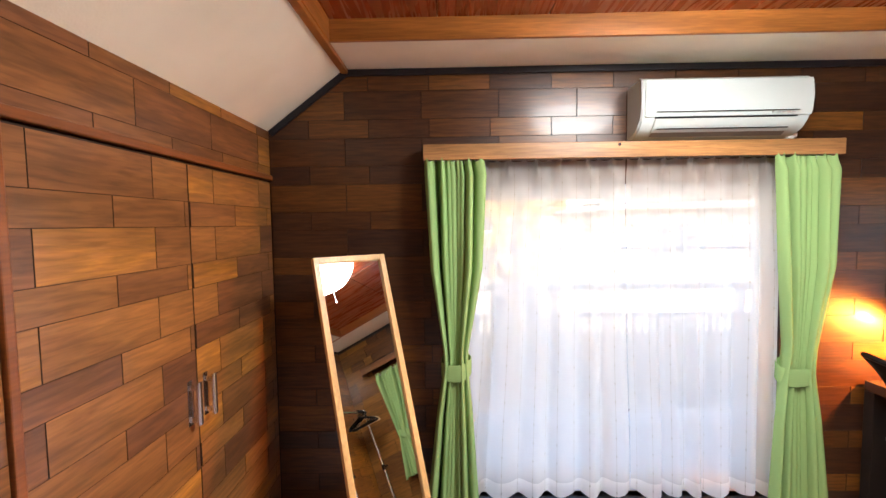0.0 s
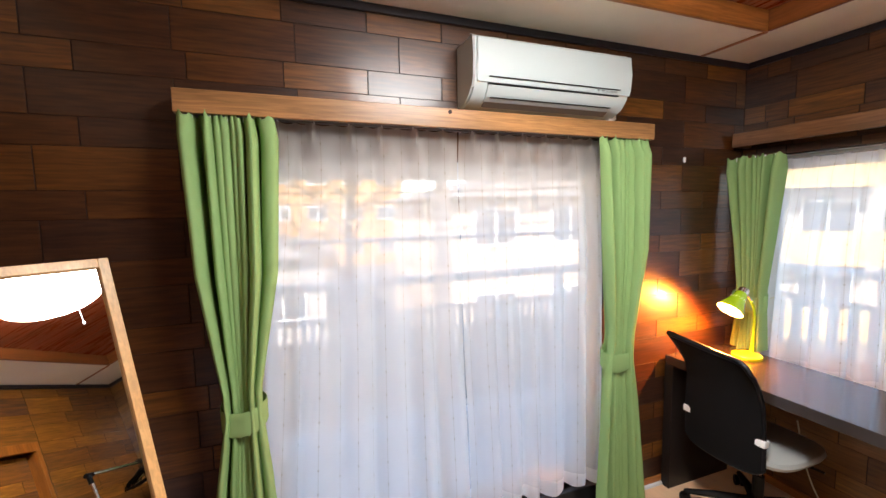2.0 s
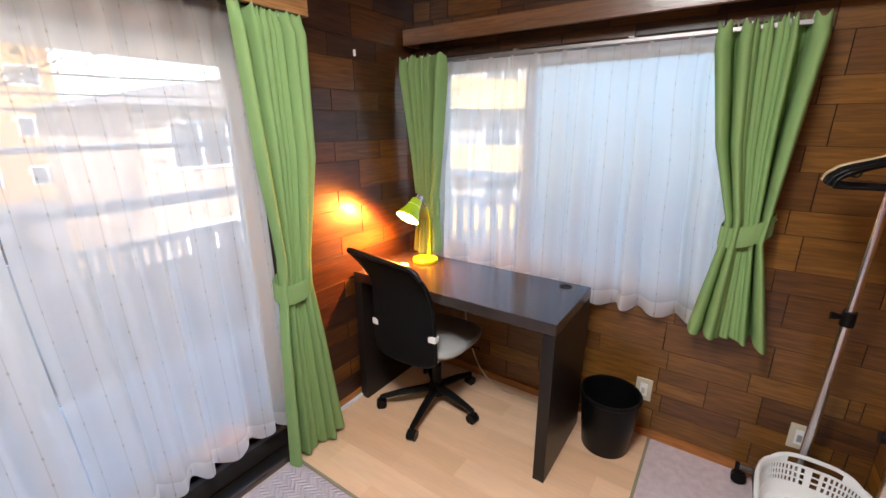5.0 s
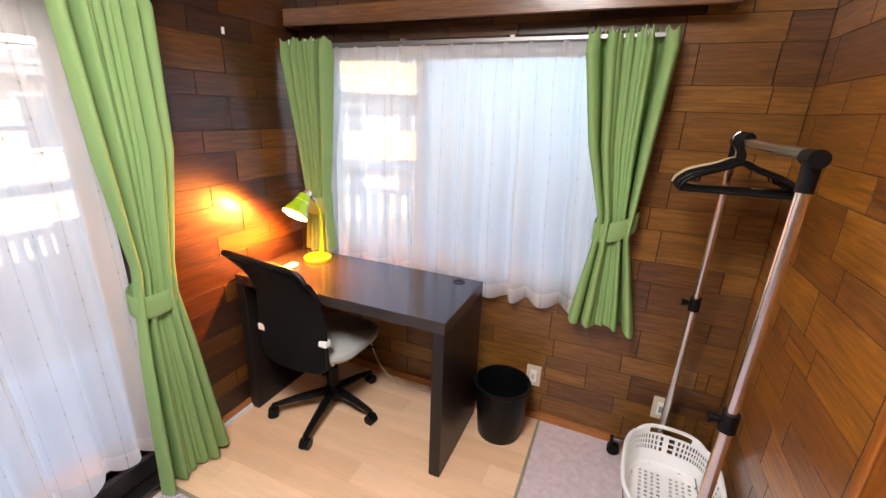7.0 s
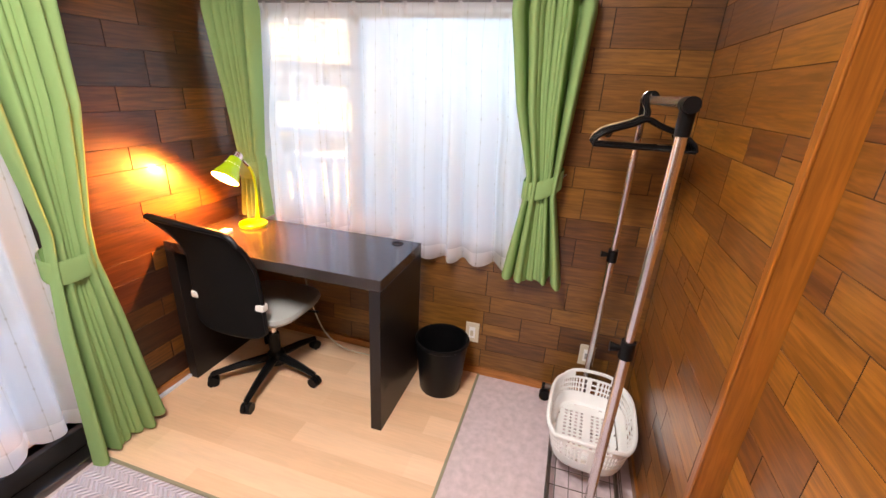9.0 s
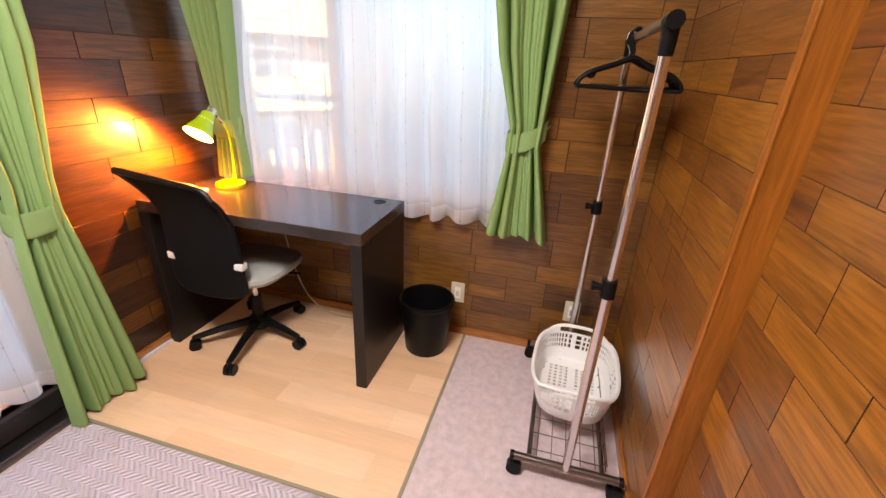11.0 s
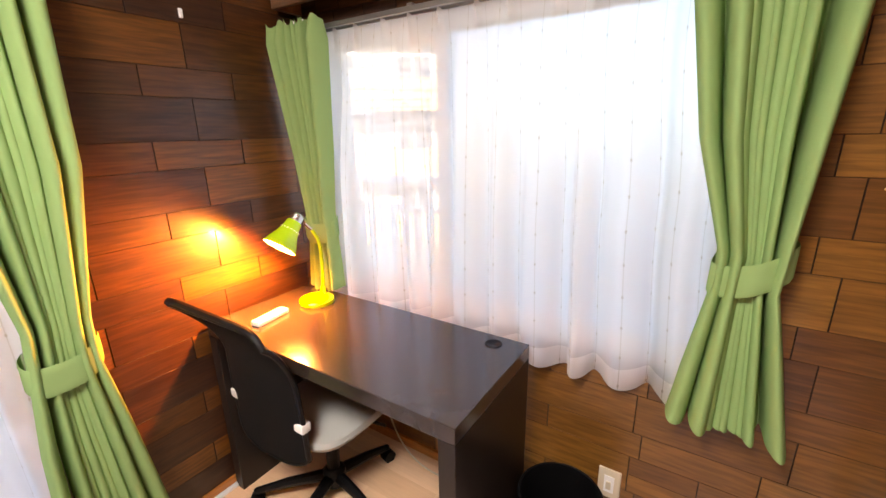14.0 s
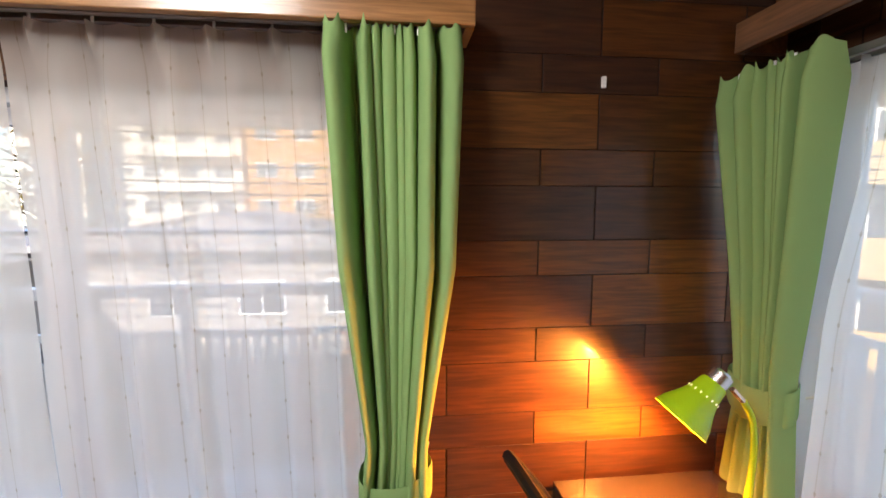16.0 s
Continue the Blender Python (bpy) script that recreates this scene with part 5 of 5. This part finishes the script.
# ---- quilted rug ----
rug = thing("quilted_rug", (2.6, 3.0, 0), "lilac quilted rug with stitched zigzag ridges on the carpet", "rug")
part("rug_body", B(-1.0, 1.082, -0.95, 1.02, 0.0005, 0.010, bevel=0.004), QUILT, rug)

# ---- plank cladding ----
plank_cache = {}


def plank_mesh(w, h, wood_of=None):
    wood_of = wood_of or PLANK_SHADED
    soft = wood_of in (PLANKE, PLANKS, PLANKW)
    key = (round(w, 3), round(h, 3), wood_of.name)
    if key not in plank_cache:
        bm = bmesh.new()
        gx, gz = (0.0009, 0.0004) if soft else (0.0014, 0.0006)
        t, e = 0.008, 0.0008
        w2, h2 = w / 2 - gx, h / 2 - gz
        sg = ((-1, -1), (1, -1), (1, 1), (-1, 1))
        back = [bm.verts.new((x * w2, 0, z * h2)) for x, z in sg]
        mid = [bm.verts.new((x * w2, -t + e, z * h2)) for x, z in sg]
        top = [bm.verts.new((x * (w2 - e), -t, z * (h2 - e))) for x, z in sg]
        for a, b in ((back, mid), (mid, top)):
            for k in range(4):
                bm.faces.new((a[k], a[(k + 1) % 4], b[(k + 1) % 4], b[k])).material_index = 2 if soft and k in (0, 2) else 1
        bm.faces.new(top)
        me = bpy.data.meshes.new("plank")
        bmesh.ops.recalc_face_normals(bm, faces=bm.faces)
        bm.to_mesh(me)
        bm.free()
        me.materials.append(wood_of)
        me.materials.append(GROOVE)
        me.materials.append(JOINT)
        plank_cache[key] = me
    return plank_cache[key]


def cut(rects, hole):
    out = []
    for a, b, c, d in rects:
        e, f, g, h = hole
        if e >= b or f <= a or g >= d or h <= c:
            out.append((a, b, c, d))
            continue
        if a < e:
            out.append((a, e, c, d))
        if f < b:
            out.append((f, b, c, d))
        m0, m1 = max(a, e), min(b, f)
        if c < g:
            out.append((m0, m1, c, g))
        if h < d:
            out.append((m0, m1, h, d))
    return [r for r in out if r[1] - r[0] > 0.012 and r[3] - r[2] > 0.012]


def clad(parent, place, a0, a1, z0, z1, holes=(), wide=(0.0, 0.389), narrow=(0.0, 0.306), zphase=0.016, wh=0.139, nh=0.092, wood_of=None, patch=0.0, seed=1):
    """Planks in level courses, wide and narrow by turns. place(a, z): the pose of a piece whose front faces the room."""
    rnd = random.Random(seed)
    z = zphase
    while z > z0:
        z -= wh + nh
    is_wide = True
    inv = parent.matrix_world.inverted()
    while z < z1:
        h = wh if is_wide else nh
        off, step = wide if is_wide else narrow
        x = off + step * math.floor((a0 - off) / step)
        while x < a1:
            rs = [(max(x, a0), min(x + step, a1), max(z, z0), min(z + h, z1))]
            if rs[0][1] - rs[0][0] > 0.012 and rs[0][3] - rs[0][2] > 0.012:
                if rnd.random() < patch:
                    a, b, c, d = rs[0]
                    m = a + (b - a) * rnd.choice((0.33, 0.5, 0.62))
                    rs = [(a, m, c, d), (m, b, c, d)]
                    if rnd.random() < 0.4:
                        a, b, c, d = rs.pop(rnd.randrange(2))
                        rs += [(a, b, c, (c + d) / 2), (a, b, (c + d) / 2, d)]
                for hole in holes:
                    rs = cut(rs, hole)
                for a, b, c, d in rs:
                    o = new("plank", plank_mesh(b - a, d - c, wood_of((a + b) / 2, (c + d) / 2) if callable(wood_of) else wood_of))
                    o.parent = parent
                    tilt = Matrix.Rotation(radians(rnd.gauss(0, 0.05)), 4, "Z") @ Matrix.Rotation(radians(rnd.gauss(0, 0.16)), 4, "X")
                    o.matrix_basis = inv @ place((a + b) / 2, (c + d) / 2) @ tilt
            x += step
        z += h
        is_wide = not is_wide


bpy.context.view_layer.update()
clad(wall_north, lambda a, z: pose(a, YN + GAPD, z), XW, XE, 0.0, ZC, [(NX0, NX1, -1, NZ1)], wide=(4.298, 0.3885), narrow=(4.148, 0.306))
# above the window the darkened ramp paints in the corner's shade
clad(wall_east, lambda a, z: pose(XE + GAPD, a, z, 0, 0, -90), YS, YN, 0.0, ZC, [(EY0, EY1, EZ0, EZ1)], wide=(2.329, 0.389), narrow=(2.079, 0.306), wood_of=lambda y, z: PLANK_SHADED if z > 1.8 and y > 2.45 else PLANKE, patch=0.2, seed=4)
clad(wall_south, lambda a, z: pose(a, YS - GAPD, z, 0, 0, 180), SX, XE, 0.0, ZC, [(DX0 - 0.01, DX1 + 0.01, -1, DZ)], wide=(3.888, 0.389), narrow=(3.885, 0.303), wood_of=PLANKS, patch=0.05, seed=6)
clad(door, lambda a, z: pose(a, YD - GAPD, z, 0, 0, 180), DX0 + 0.002, DX1 - 0.004, 0.01, DZ, wide=(3.600, 0.370), narrow=(3.449, 0.291), zphase=0.088, wh=0.132, nh=0.088, wood_of=PLANKS)
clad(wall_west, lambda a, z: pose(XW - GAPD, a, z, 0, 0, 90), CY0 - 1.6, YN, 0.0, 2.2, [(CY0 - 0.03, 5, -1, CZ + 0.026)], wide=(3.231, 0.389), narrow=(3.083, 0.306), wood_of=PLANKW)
for o, a, b in closet:
    clad(o, lambda p, z: pose(XC - GAPD, p, z, 0, 0, 90), a + 0.0005, b - 0.0005, 0.012, CZ - 0.004, wide=(2.905 if a < 3 else 3.617, 0.382), narrow=(3.13 if a < 3 else 3.774, 0.306), zphase=1.655 - 0.2195 * 7, wh=0.1315, nh=0.088, wood_of=PLANKW)
